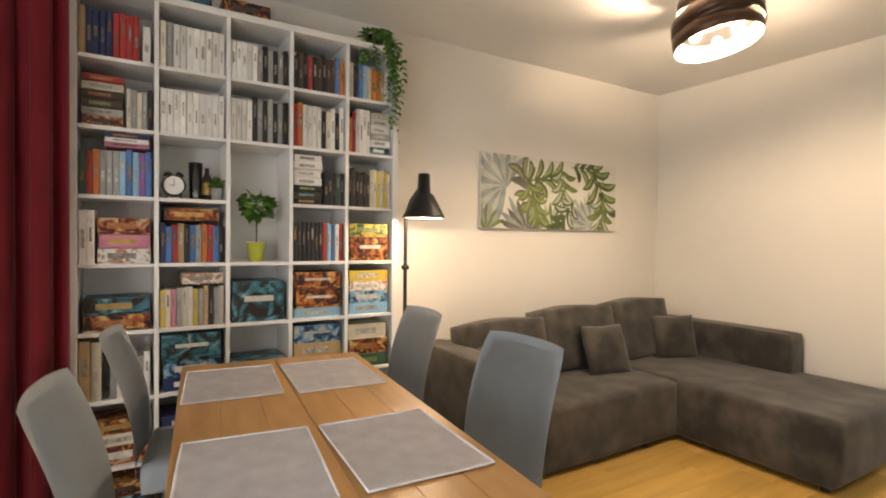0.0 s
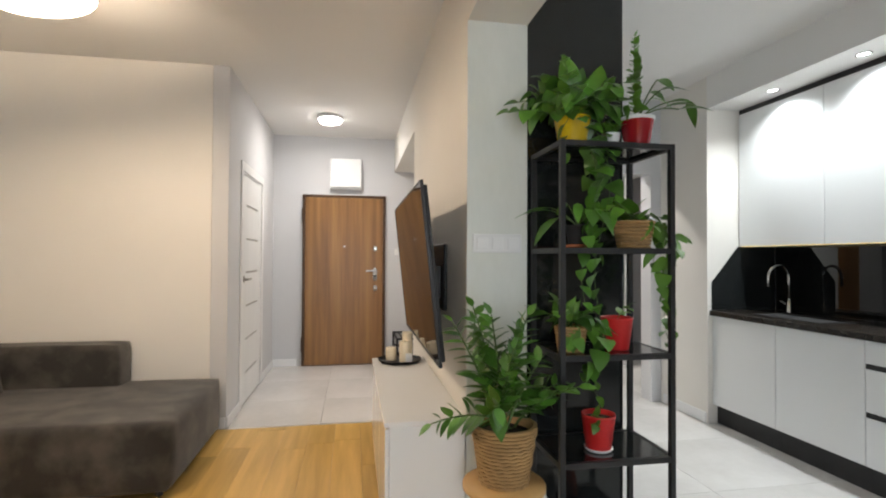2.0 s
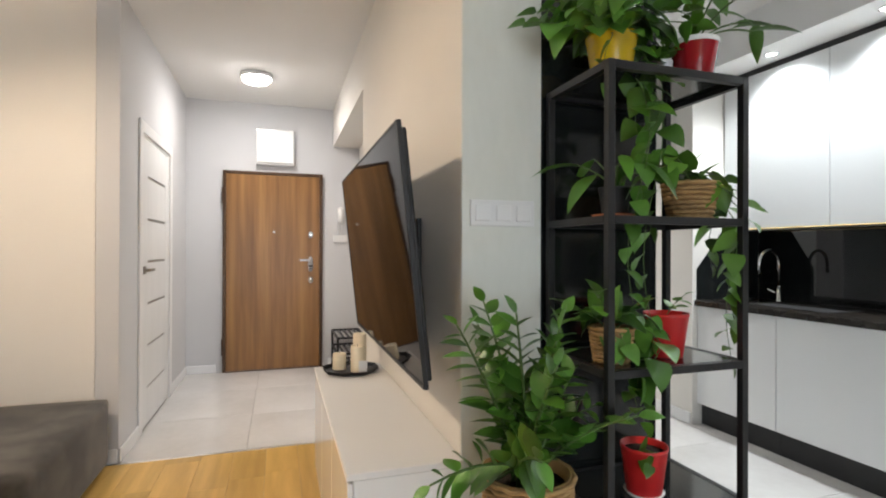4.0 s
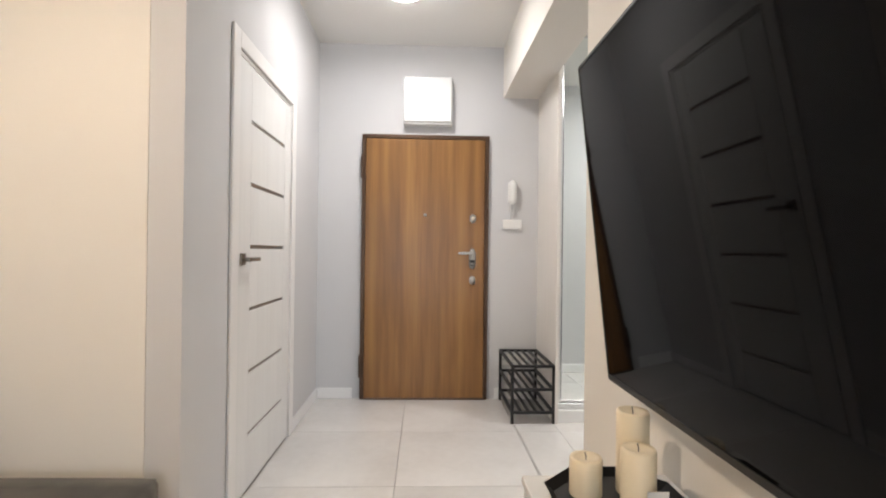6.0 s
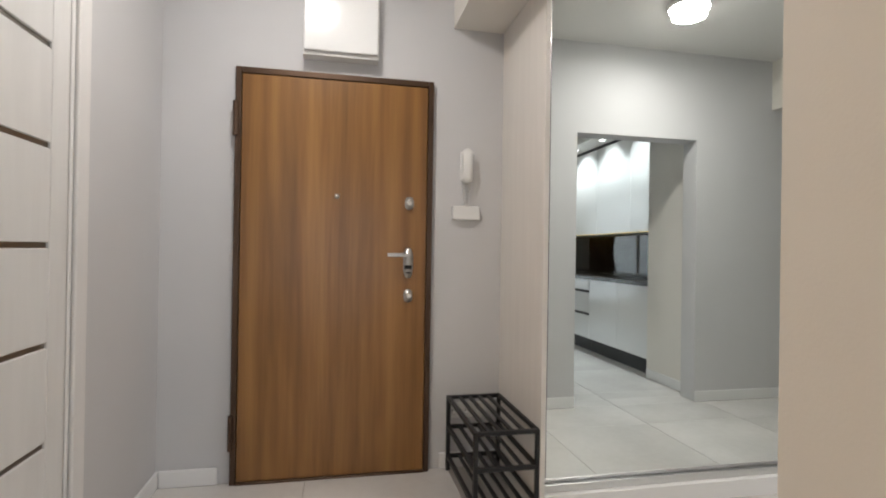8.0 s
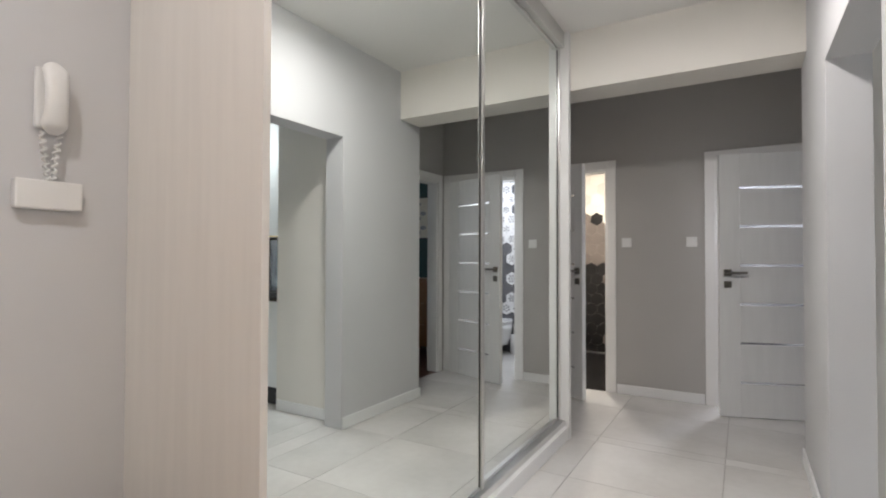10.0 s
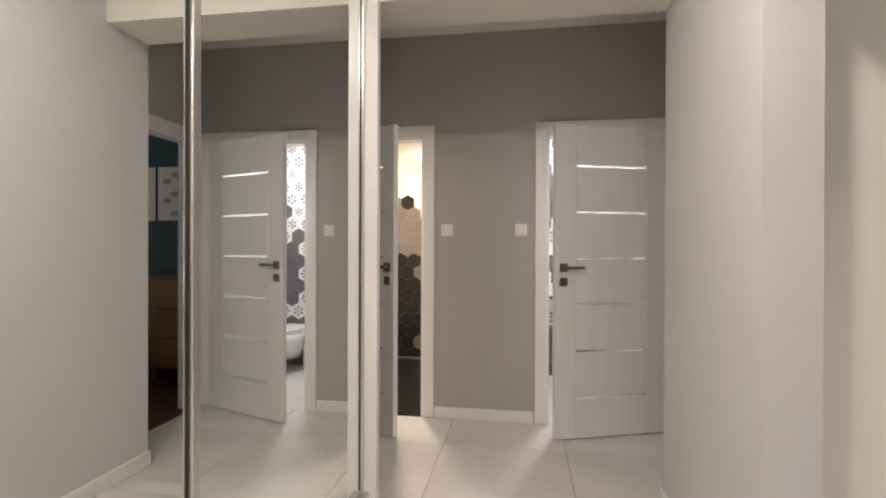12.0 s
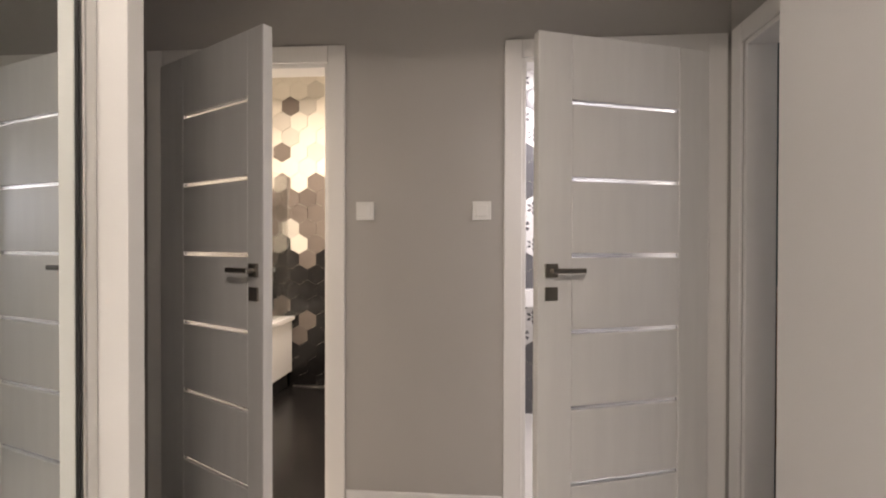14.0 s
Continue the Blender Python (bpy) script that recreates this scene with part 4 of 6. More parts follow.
# ---- bookcase ----
BX, BZ, BP = -0.545, 2.49, 0.3225
bc = thing("bookcase", "tall white open bookcase filled with books and boxes", "bookcase", pose(BX, 2.49, 0))
W = BP * 5 + 0.03
for x in (0.0, W - 0.035):
    part("side_panel", box(bmesh.new(), x, x + 0.035, 0, 0.295, 0, BZ + 0.035, 0.002, 1), WHITE_LACQUER, bc)
part("top_panel", box(bmesh.new(), 0.036, W - 0.036, 0, 0.295, BZ, BZ + 0.035, 0.002, 1), WHITE_LACQUER, bc)
part("back_panel", boxes((0.036, W - 0.036, 0.284, 0.292, 0.0, BZ - 0.001)), WHITE_LACQUER, bc)
LEVELS = [BZ - 0.32 * (k + 1) for k in range(7)] + [0.0]
for k, z in enumerate(LEVELS):
    for c in range(5):
        if k == 2 and c == 2:
            continue
        part("shelf", box(bmesh.new(), 0.022 + c * BP + (0.0145 if c else 0.015), 0.022 + (c + 1) * BP - (0.0065 if c < 4 else 0.0295), 0.002, 0.283, z, z + 0.018, 0.001, 1), WHITE_LACQUER, bc)
for c in range(1, 5):
    x = 0.022 + c * BP
    part("divider", box(bmesh.new(), x - 0.006, x + 0.014, 0.001, 0.283, 0.0, BZ - 0.0005, 0.001, 1), WHITE_LACQUER, bc)

PALETTE = {'k': ("black", (0.015, 0.015, 0.017)), 'n': ("navy blue", (0.02, 0.03, 0.10)), 'r': ("red", (0.36, 0.03, 0.03)), 'w': ("white", (0.74, 0.73, 0.70)), 'g': ("grey", (0.32, 0.32, 0.31)), 'b': ("blue", (0.05, 0.16, 0.42)),
           'c': ("light blue", (0.22, 0.42, 0.60)), 'o': ("orange", (0.55, 0.17, 0.03)), 'y': ("yellow", (0.60, 0.45, 0.08)), 'p': ("purple", (0.25, 0.10, 0.34)), 'm': ("pink", (0.52, 0.20, 0.28)), 'd': ("dark brown", (0.06, 0.035, 0.025)),
           't': ("tan", (0.42, 0.30, 0.16)), 'e': ("green", (0.05, 0.18, 0.08)), 'i': ("ivory", (0.62, 0.58, 0.46)), 's': ("dark green", (0.03, 0.08, 0.05))}
COVERS = {k: mat("printed_cover_" + v[0].replace(" ", "_"), v[1], 0.42, vary=0.15, scale=18, fine=120, bump=0.05, each=0.22) for k, v in PALETTE.items()}
INKED = [mat("cover_print_" + n, c, 0.45, vary=0.35, scale=30, fine=150, bump=0.03, each=0.3, second=d) for n, c, d in (
    ("pale", (0.62, 0.60, 0.54), (0.80, 0.78, 0.72)), ("gold", (0.46, 0.28, 0.08), (0.66, 0.46, 0.16)), ("dark", (0.03, 0.03, 0.035), (0.10, 0.09, 0.08)), ("rust", (0.34, 0.09, 0.03), (0.55, 0.26, 0.10)), ("teal", (0.04, 0.20, 0.24), (0.16, 0.40, 0.42)), ("leaf", (0.10, 0.20, 0.06), (0.34, 0.40, 0.14)))]
SPINE_INK = [mat("spine_print_" + n, c, 0.5, vary=0.5, scale=60, fine=260, bump=0.02, each=0.4, second=d) for n, c, d in (("grey", (0.22, 0.20, 0.18), (0.62, 0.60, 0.56)), ("bronze", (0.05, 0.035, 0.02), (0.30, 0.21, 0.11)), ("silver", (0.04, 0.04, 0.045), (0.34, 0.33, 0.32)))]
rb = random.Random(21)


def artwork(name, colors, scale):
    """Mottled printed picture in a few colours."""
    m = mat("box_art_" + name, colors[0], 0.38, vary=0.1, bump=0.02)
    n, l = m.node_tree.nodes, m.node_tree.links
    co, info, mv = n.new("ShaderNodeTexCoord"), n.new("ShaderNodeObjectInfo"), n.new("ShaderNodeVectorMath")
    mv.operation = 'MULTIPLY_ADD'
    l.new(info.outputs["Random"], mv.inputs[0])
    mv.inputs[1].default_value = (31.0, 17.0, 43.0)
    l.new(co.outputs["Object"], mv.inputs[2])
    nz = n.new("ShaderNodeTexNoise")
    nz.inputs["Scale"].default_value, nz.inputs["Detail"].default_value, nz.inputs["Distortion"].default_value = scale, 4.0, 1.6
    l.new(mv.outputs[0], nz.inputs["Vector"])
    ramp = n.new("ShaderNodeValToRGB")
    e = ramp.color_ramp.elements
    for k, c in enumerate(colors):
        q = e[k] if k < 2 else e.new(0.5)
        q.color = (*c, 1)
    for k in range(len(colors)):
        e[k].position = 0.43 + 0.37 * k / (len(colors) - 1)
    l.new(nz.outputs["Fac"], ramp.inputs["Fac"])
    l.new(ramp.outputs["Color"], n["Principled BSDF"].inputs["Base Color"])
    return m


DARK, CREAM_INK, RUST, GOLD = (0.02, 0.014, 0.012), (0.60, 0.52, 0.38), (0.30, 0.06, 0.02), (0.50, 0.30, 0.07)
ART = {'d': artwork("brown", (DARK, (0.10, 0.03, 0.015), RUST, GOLD, CREAM_INK), 16), 'k': artwork("night", (DARK, (0.01, 0.03, 0.06), (0.03, 0.14, 0.20), (0.10, 0.30, 0.36), CREAM_INK), 11),
       'r': artwork("red", ((0.10, 0.01, 0.01), (0.40, 0.04, 0.03), (0.52, 0.20, 0.06), CREAM_INK), 17), 'e': artwork("green", ((0.02, 0.06, 0.03), (0.10, 0.26, 0.06), (0.50, 0.44, 0.06), (0.48, 0.14, 0.04)), 17),
       'b': artwork("blue", ((0.01, 0.03, 0.10), (0.04, 0.16, 0.42), (0.20, 0.40, 0.56), CREAM_INK), 14), 'w': artwork("white", ((0.74, 0.72, 0.68), (0.70, 0.68, 0.62), (0.36, 0.22, 0.14), (0.50, 0.10, 0.05)), 20)}


def cell(r, c):
    """Left x, width, shelf top and clear height of a compartment."""
    x0 = BX + 0.022 + c * BP + 0.016
    x1 = BX + 0.022 + (c + 1) * BP - (0.008 if c < 4 else 0.031)
    z0 = LEVELS[r] + 0.0185
    z1 = LEVELS[r - 1] if r else BZ
    return x0, x1 - x0, z0, z1 - z0


def book(x, z, th, h, col, depth, lean=0.0):
    b = thing("book", f"{PALETTE[col][0]} book standing upright in the white bookcase", "book", pose(x, 2.505, z, 0, lean, 0), "books in the bookcase")
    bm = bmesh.new()
    box(bm, 0.0003, 0.002, 0.003, depth, 0, h)
    box(bm, th - 0.002, th - 0.0003, 0.003, depth, 0, h)
    n = 5
    spine = [(th / 2 - (th / 2 - 0.0003) * math.cos(k * math.pi / n), 0.003 - 0.003 * math.sin(k * math.pi / n)) for k in range(n + 1)]
    prism(bm, spine + [(th - 0.002, 0.005), (0.002, 0.005)], 'z', 0, h)
    part("cover", bm, COVERS[col], b)
    part("page_block", boxes((0.0025, th - 0.0025, 0.006, depth - 0.004, 0.003, h - 0.003)), PAPER, b)
    ink = SPINE_INK[0] if col in 'wicytg' else SPINE_INK[1 + rb.randrange(2)]
    s = th * rb.choice((0.30, 0.36, 0.26))
    lo = rb.choice((0.30, 0.42, 0.55))
    part("spine_print", box(bmesh.new(), s, th - s, -0.0006, 0.004, h * lo, h * (lo + rb.uniform(0.20, 0.36))), ink, b)


def shelve(r, c, row, hmin=0.70, hmax=0.80, fill=1.0, start=0.0):
    x0, w, z, h = cell(r, c)
    n = len(row)
    base = rb.uniform(hmin, hmax) * h
    x, prev = x0 + 0.002 + start * w, ''
    step = w * fill / n
    for k in row:
        if k != prev:
            base = rb.uniform(hmin, hmax) * h
        prev = k
        th = step * rb.uniform(0.90, 0.99)
        book(x, z, th, base * rb.uniform(0.985, 1.0), k, rb.uniform(0.15, 0.20))
        x += step


def carton(x, z, w, h, d, col, yy=2.51, ink=None, turn=0.0):
    b = thing("game_box", f"{PALETTE[col][0]} board game box in the white bookcase", "box", pose(x + w / 2, yy + d / 2, z, 0, 0, turn), "game boxes in the bookcase")
    face = ART.get(col, COVERS[col]) if h > 0.045 else COVERS[col]
    part("lid", box(bmesh.new(), -w / 2, w / 2, -d / 2, d / 2, h * 0.12, h, 0.0015, 1), face, b)
    part("tray", box(bmesh.new(), -w / 2 + 0.002, w / 2 - 0.002, -d / 2 + 0.002, d / 2 - 0.002, 0, h * 0.12 + 0.001), face, b)
    i = ink if ink is not None else rb.randrange(6)
    if h > 0.09:
        part("title_bar", box(bmesh.new(), -0.28 * w, 0.28 * w, -d / 2 - 0.0014, -d / 2, h * 0.50, h * 0.64), INKED[0], b)
    else:
        part("cover_print", box(bmesh.new(), -0.32 * w, 0.22 * w, -d / 2 - 0.0008, -d / 2 + 0.001, h * 0.32, h * 0.70), SPINE_INK[0] if col in 'wicytg' else INKED[i], b)


def stack(r, c, spec, start=0.03, width=0.94):
    x0, w, z, h = cell(r, c)
    for col, frac, *ink in spec:
        ww = w * width * rb.uniform(0.93, 1.0)
        carton(x0 + start * w + rb.uniform(0, w * width - ww), z, ww, h * frac - 0.002, rb.uniform(0.20, 0.25), col, 2.508 + rb.uniform(0, 0.012), ink[0] if ink else None, rb.uniform(-0.8, 0.8))
        z += h * frac


shelve(0, 0, "tnnnnrrrr", 0.66, 0.76, 0.80)
shelve(0, 0, "w", 0.55, 0.58, 0.12, 0.84)
shelve(0, 1, "igwwwwwwww", 0.66, 0.74, 0.98)
shelve(0, 2, "wwwwwgkgkgk", 0.56, 0.66, 0.98)
shelve(0, 3, "kdkrkdkddbo", 0.60, 0.72, 0.98)
shelve(0, 4, "ikbciootw", 0.60, 0.68, 0.92)
stack(1, 0, [('d', 0.16), ('g', 0.12), ('d', 0.14), ('d', 0.13), ('i', 0.12), ('r', 0.12, 3)], 0.03, 0.56)
shelve(1, 0, "igigk", 0.50, 0.66, 0.36, 0.62)
shelve(1, 1, "wwwwwwwwww", 0.70, 0.74, 0.98)
shelve(1, 2, "wwwwkgkgkgk", 0.72, 0.80, 0.98)
shelve(1, 3, "rowwwwkiwkw", 0.70, 0.84, 0.98)
shelve(1, 4, "orwwww", 0.64, 0.86, 0.48)
stack(1, 4, [('k', 0.16), ('w', 0.14), ('g', 0.13), ('w', 0.14), ('w', 0.14), ('i', 0.13)], 0.50, 0.49)
shelve(2, 0, "srogggcbcpb", 0.66, 0.74, 0.97)
x0, w, z, h = cell(2, 0)
for j, col in enumerate("mwn"):
    carton(x0 + 0.10, z + h * 0.762 + j * 0.022, 0.18, 0.020, 0.13, col)
stack(2, 3, [('k', 0.12), ('d', 0.12), ('k', 0.12), ('w', 0.15, 2), ('w', 0.14, 2), ('w', 0.15, 2), ('w', 0.13, 2)], 0.02, 0.55)
shelve(2, 3, "kkksk", 0.62, 0.64, 0.40, 0.59)
shelve(2, 4, "kdkdkdiiyiyi", 0.64, 0.78, 0.98)
shelve(3, 0, "ww", 0.80, 0.86, 0.20)
stack(3, 0, [('w', 0.24, 3), ('m', 0.22, 1), ('r', 0.26, 3)], 0.24, 0.74)
shelve(3, 1, "nbrtkbgorbk", 0.60, 0.66, 0.98)
x0, w, z, h = cell(3, 1)
carton(x0 + 0.02, z + h * 0.70, 0.25, 0.06, 0.2, 'd', ink=1)
shelve(3, 3, "kkkkkkkrcbwr", 0.70, 0.74, 0.98)
stack(3, 4, [('d', 0.48, 1), ('e', 0.26, 5)])
stack(4, 0, [('d', 0.26, 3), ('k', 0.26, 1)])
shelve(4, 1, "yimgiwygtkgi", 0.62, 0.68, 0.98)
x0, w, z, h = cell(4, 1)
carton(x0 + 0.10, z + h * 0.70, 0.19, 0.055, 0.2, 'w', ink=2)
stack(4, 2, [('k', 0.72, 4)])
stack(4, 3, [('c', 0.18, 0), ('d', 0.36, 3), ('d', 0.32, 1)])
stack(4, 4, [('c', 0.22, 0), ('b', 0.24, 0), ('w', 0.19, 3), ('y', 0.22, 1)])
shelve(5, 0, "ti", 0.90, 0.94, 0.30)
shelve(5, 0, "gwgwgw", 0.60, 0.75, 0.55, 0.40)
stack(5, 1, [('n', 0.22, 0), ('b', 0.26, 0), ('k', 0.46, 0)])
stack(5, 2, [('k', 0.40, 2)])
stack(5, 3, [('c', 0.30, 5), ('t', 0.28, 4), ('b', 0.34, 1)])
stack(5, 4, [('s', 0.26, 5), ('d', 0.30, 3), ('i', 0.30, 3)])
stack(6, 0, [('r', 0.3, 0), ('i', 0.2, 2), ('d', 0.22, 1)])
stack(6, 1, [('b', 0.36, 0), ('n', 0.30, 0)])
stack(6, 2, [('d', 0.5, 1)])
stack(6, 3, [('e', 0.4, 1)])
stack(6, 4, [('k', 0.5, 3)])
stack(7, 0, [('k', 0.4, 0), ('d', 0.3, 2)])
stack(7, 1, [('k', 0.6, 1)])
for x, w_, col in ((-0.25, 0.30, 'k'), (0.10, 0.24, 'd')):
    carton(x, BZ + 0.036, w_, 0.075, 0.22, col, 2.52, 2)

# small things on the shelves
x0, w, z, h = cell(2, 1)
ck = thing("alarm_clock", "round black alarm clock with a white face", "clock", pose(x0 + 0.065, 2.55, z))
part("case", turned(bmesh.new(), [(0.0, 0.0), (0.050, 0.0), (0.054, 0.006), (0.054, 0.036), (0.048, 0.040), (0.046, 0.036)], 32, pose(0, 0.02, 0.066, 90)), BLACK_METAL, ck, smooth=True)
part("dial", turned(bmesh.new(), [(0.046, 0.0), (0.046, 0.002), (0.0, 0.0022)], 32, pose(0, -0.014, 0.066, 90)), PLASTIC, ck)
part("hand", boxes((-0.0015, 0.0015, -0.0185, -0.0165, 0.064, 0.100), (-0.022, 0.0, -0.0185, -0.0165, 0.0645, 0.0675)), BLACK_MATT, ck)
for s in (-1, 1):
    part("bell", turned(bmesh.new(), [(0.020, 0.0), (0.018, 0.010), (0.010, 0.016), (0.0, 0.017)], 18, pose(s * 0.026, 0.0, 0.117, 0, s * 22, 0)), BLACK_METAL, ck, smooth=True)
    part("foot", rod(bmesh.new(), (s * 0.028, 0.0, 0.020), (s * 0.036, 0.0, 0.0), 0.004), BLACK_METAL, ck)
solo("glass_vase", turned(bmesh.new(), [(0.0, 0.0), (0.026, 0.0), (0.028, 0.004), (0.034, 0.19), (0.031, 0.19), (0.025, 0.008), (0.0, 0.008)], 28), GLASS, "tall clear glass vase on a shelf", "vase", pose(x0 + 0.165, 2.57, z), "", True)
bo = thing("bottle", "small dark bottle with a pale label", "bottle", pose(x0 + 0.222, 2.60, z))
part("glass", turned(bmesh.new(), [(0.0, 0.0), (0.026, 0.0), (0.026, 0.11), (0.011, 0.14), (0.011, 0.17), (0.0, 0.17)], 20), COVERS['d'], bo, smooth=True)
part("label", turned(bmesh.new(), [(0.0265, 0.03), (0.0268, 0.03), (0.0268, 0.09), (0.0265, 0.09)], 20, None, False), INKED[1], bo)

# ---- plants ----
def leaf_mesh(name, length, width, fold, curl, material, heart=False):
    """A pointed leaf along +y with its base at the origin, folded along the midrib."""
    bm = bmesh.new()
    n = 6
    rows = []
    for k in range(n + 1):
        t = k / n
        w = width / 2 * (math.sin(math.pi * t ** (0.55 if heart else 0.8)) ** (0.8 if heart else 0.9)) if 0 < t < 1 else 0.0
        y = t * length
        z = -curl * t * t * length
        if w < 1e-4:
            rows.append([bm.verts.new((0, y, z))])
        else:
            rows.append([bm.verts.new((-w, y - (0.15 * w if heart and t < 0.3 else 0), z + fold * w)), bm.verts.new((0, y, z)), bm.verts.new((w, y - (0.15 * w if heart and t < 0.3 else 0), z + fold * w))])
    for a, b in zip(rows, rows[1:]):
        if len(a) == 1 and len(b) == 3:
            bm.faces.new((a[0], b[1], b[0]))
            bm.faces.new((a[0], b[2], b[1]))
        elif len(a) == 3 and len(b) == 1:
            bm.faces.new((a[0], a[1], b[0]))
            bm.faces.new((a[1], a[2], b[0]))
        else:
            bm.faces.new((a[0], a[1], b[1], b[0]))
            bm.faces.new((a[1], a[2], b[2], b[1]))
    return meshed(name, bm, material, True)


ZZ = leaf_mesh("leaf", 0.088, 0.047, 0.25, 0.15, LEAF)
HEART = leaf_mesh("leaf", 0.085, 0.070, 0.18, 0.30, LEAF, True)
HEART_PALE = leaf_mesh("leaf", 0.075, 0.060, 0.18, 0.30, LEAF_PALE, True)
LONG = leaf_mesh("leaf", 0.19, 0.060, 0.22, 0.35, LEAF)
SMALL = leaf_mesh("leaf", 0.028, 0.022, 0.1, 0.2, LEAF)
TINY = leaf_mesh("leaf", 0.036, 0.024, 0.1, 0.2, LEAF_PALE)
rl = random.Random(3)


def aim(at, direction, up=(0, 0, 1), scale=1.0, roll=0.0):
    """The pose of a leaf whose length runs along direction."""
    y = Vector(direction).normalized()
    x = y.cross(Vector(up))
    x = x.normalized() if x.length > 1e-3 else Vector((1, 0, 0))
    z = x.cross(y)
    m = Matrix((x, y, z)).transposed().to_4x4()
    return Matrix.Translation(at) @ m @ Matrix.Rotation(roll, 4, 'Y') @ Matrix.Scale(scale, 4)


def bent(base, heading, reach, rise, droop, n=8):
    d = Vector((math.cos(heading), math.sin(heading), 0))
    return [Vector(base) + d * reach * (t ** 1.2) + Vector((0, 0, rise * t - droop * t * t)) for t in [k / n for k in range(n + 1)]]


def pot(kind, r, h, material, parent, rim=1.12):
    prof = [(0.0, 0.0), (r * 0.80, 0.0), (r * 0.82, 0.004), (r * rim * 0.98, h * 0.93), (r * rim, h * 0.94), (r * rim, h), (r * rim * 0.93, h), (r * rim * 0.90, h * 0.86), (0.0, h * 0.86)]
    p = part("pot", turned(bmesh.new(), prof, 30), material, parent, kind, True)
    part("soil", turned(bmesh.new(), [(r * rim * 0.90, h * 0.862), (r * 0.5, h * 0.885), (0.0, h * 0.88)], 22), SOIL, parent, smooth=True)
    return p


def basket(kind, r, h, parent, rim=1.18):
    """A woven pot: coiled strands stacked in rings with staggered knots."""
    core = part("pot", turned(bmesh.new(), [(0.0, 0.0), (r * 0.86, 0.0), (r * rim - 0.006, h), (r * rim - 0.014, h), (r * rim * 0.85, h * 0.85), (0.0, h * 0.85)], 30), WICKER, parent, kind, True)
    rows = max(8, int(h / 0.014))
    for j in range(rows):
        t = (j + 0.5) / rows
        rr = (0.86 + (rim - 0.86) * t) * r
        n = 56
        pts = [((rr + 0.0028 * math.cos(k * math.pi / 2 + j * math.pi / 2)) * math.cos(k * math.tau / n), (rr + 0.0028 * math.cos(k * math.pi / 2 + j * math.pi / 2)) * math.sin(k * math.tau / n), h * t + 0.0015 * math.sin(k * 1.9 + j)) for k in range(n + 1)]
        part("strand", tube(bmesh.new(), pts, h / rows * 0.52, 5), WICKER, core, smooth=True)
    part("soil", turned(bmesh.new(), [(r * rim * 0.84, h * 0.855), (0.0, h * 0.875)], 22), SOIL, parent, smooth=True)


def leafy(parent, pts, mesh, step, size, side=True, start=0.15, rstem=0.004, twist=0.0):
    part("stem", tube(bmesh.new(), pts, rstem, 6, rstem * 0.45), STEM, parent, smooth=True)
    total = sum((b - a).length for a, b in zip(pts, pts[1:]))
    n = max(2, int(total / step))
    for k in range(n + 1):
        t = start + (1 - start) * k / n
        f = t * (len(pts) - 1)
        i = min(int(f), len(pts) - 2)
        p = pts[i].lerp(pts[i + 1], f - i)
        d = (pts[i + 1] - pts[i]).normalized()
        s = d.cross(Vector((math.sin(twist), math.cos(twist), 0.15))).normalized()
        for sg in ((-1, 1) if side else (rl.choice((-1, 1)),)):
            if k == n and sg == -1 and side:
                continue
            out = (s * sg * 1.0 + d * (0.75 if k < n else 3.0) + Vector((rl.uniform(-.25, .25), rl.uniform(-.25, .25), rl.uniform(-.2, .25))))
            part("leaf", mesh, None, parent, m=aim(p, out, (rl.uniform(-.4, .4), rl.uniform(-.4, .4), 1), size * rl.uniform(0.75, 1.12) * (0.75 + 0.5 * math.sin(math.pi * min(1, t + 0.1))), rl.uniform(-0.3, 0.3)))


# big plant on a stool
stool = thing("plant_stool", "round pale wooden stool carrying a potted plant", "stool", pose(1.86, -0.69, 0))
part("seat", turned(bmesh.new(), [(0.0, 0.405), (0.155, 0.405), (0.162, 0.412), (0.162, 0.428), (0.155, 0.434), (0.0, 0.434)], 36), STOOL_WOOD, stool, smooth=True)
for k in range(3):
    a = k * math.tau / 3 + 0.4
    part("leg", rod(bmesh.new(), (0.09 * math.cos(a), 0.09 * math.sin(a), 0.406), (0.135 * math.cos(a), 0.135 * math.sin(a), 0), 0.014, 10), STOOL_WOOD, stool)
zz = thing("potted_plant", "tall glossy green plant in a woven seagrass pot", "plant", pose(1.86, -0.69, 0.435))
basket("woven seagrass pot", 0.105, 0.225, zz)
for hd, reach, rise, droop in ((2.3, 0.10, 0.52, 0.05), (1.75, 0.20, 0.50, 0.06), (3.2, 0.16, 0.42, 0.06), (1.9, 0.36, 0.24, 0.16), (4.4, 0.12, 0.50, 0.04), (5.2, 0.22, 0.36, 0.08), (4.0, 0.26, 0.30, 0.10), (0.4, 0.14, 0.46, 0.05), (2.9, 0.30, 0.28, 0.10), (3.6, 0.10, 0.46, 0.03), (1.2, 0.12, 0.54, 0.05), (4.9, 0.30, 0.26, 0.10)):
    leafy(zz, bent((rl.uniform(-.05, .05), rl.uniform(-.05, .05), 0.19), hd, reach, rise, droop), ZZ, 0.044, 1.0, True, 0.22, 0.006, hd)

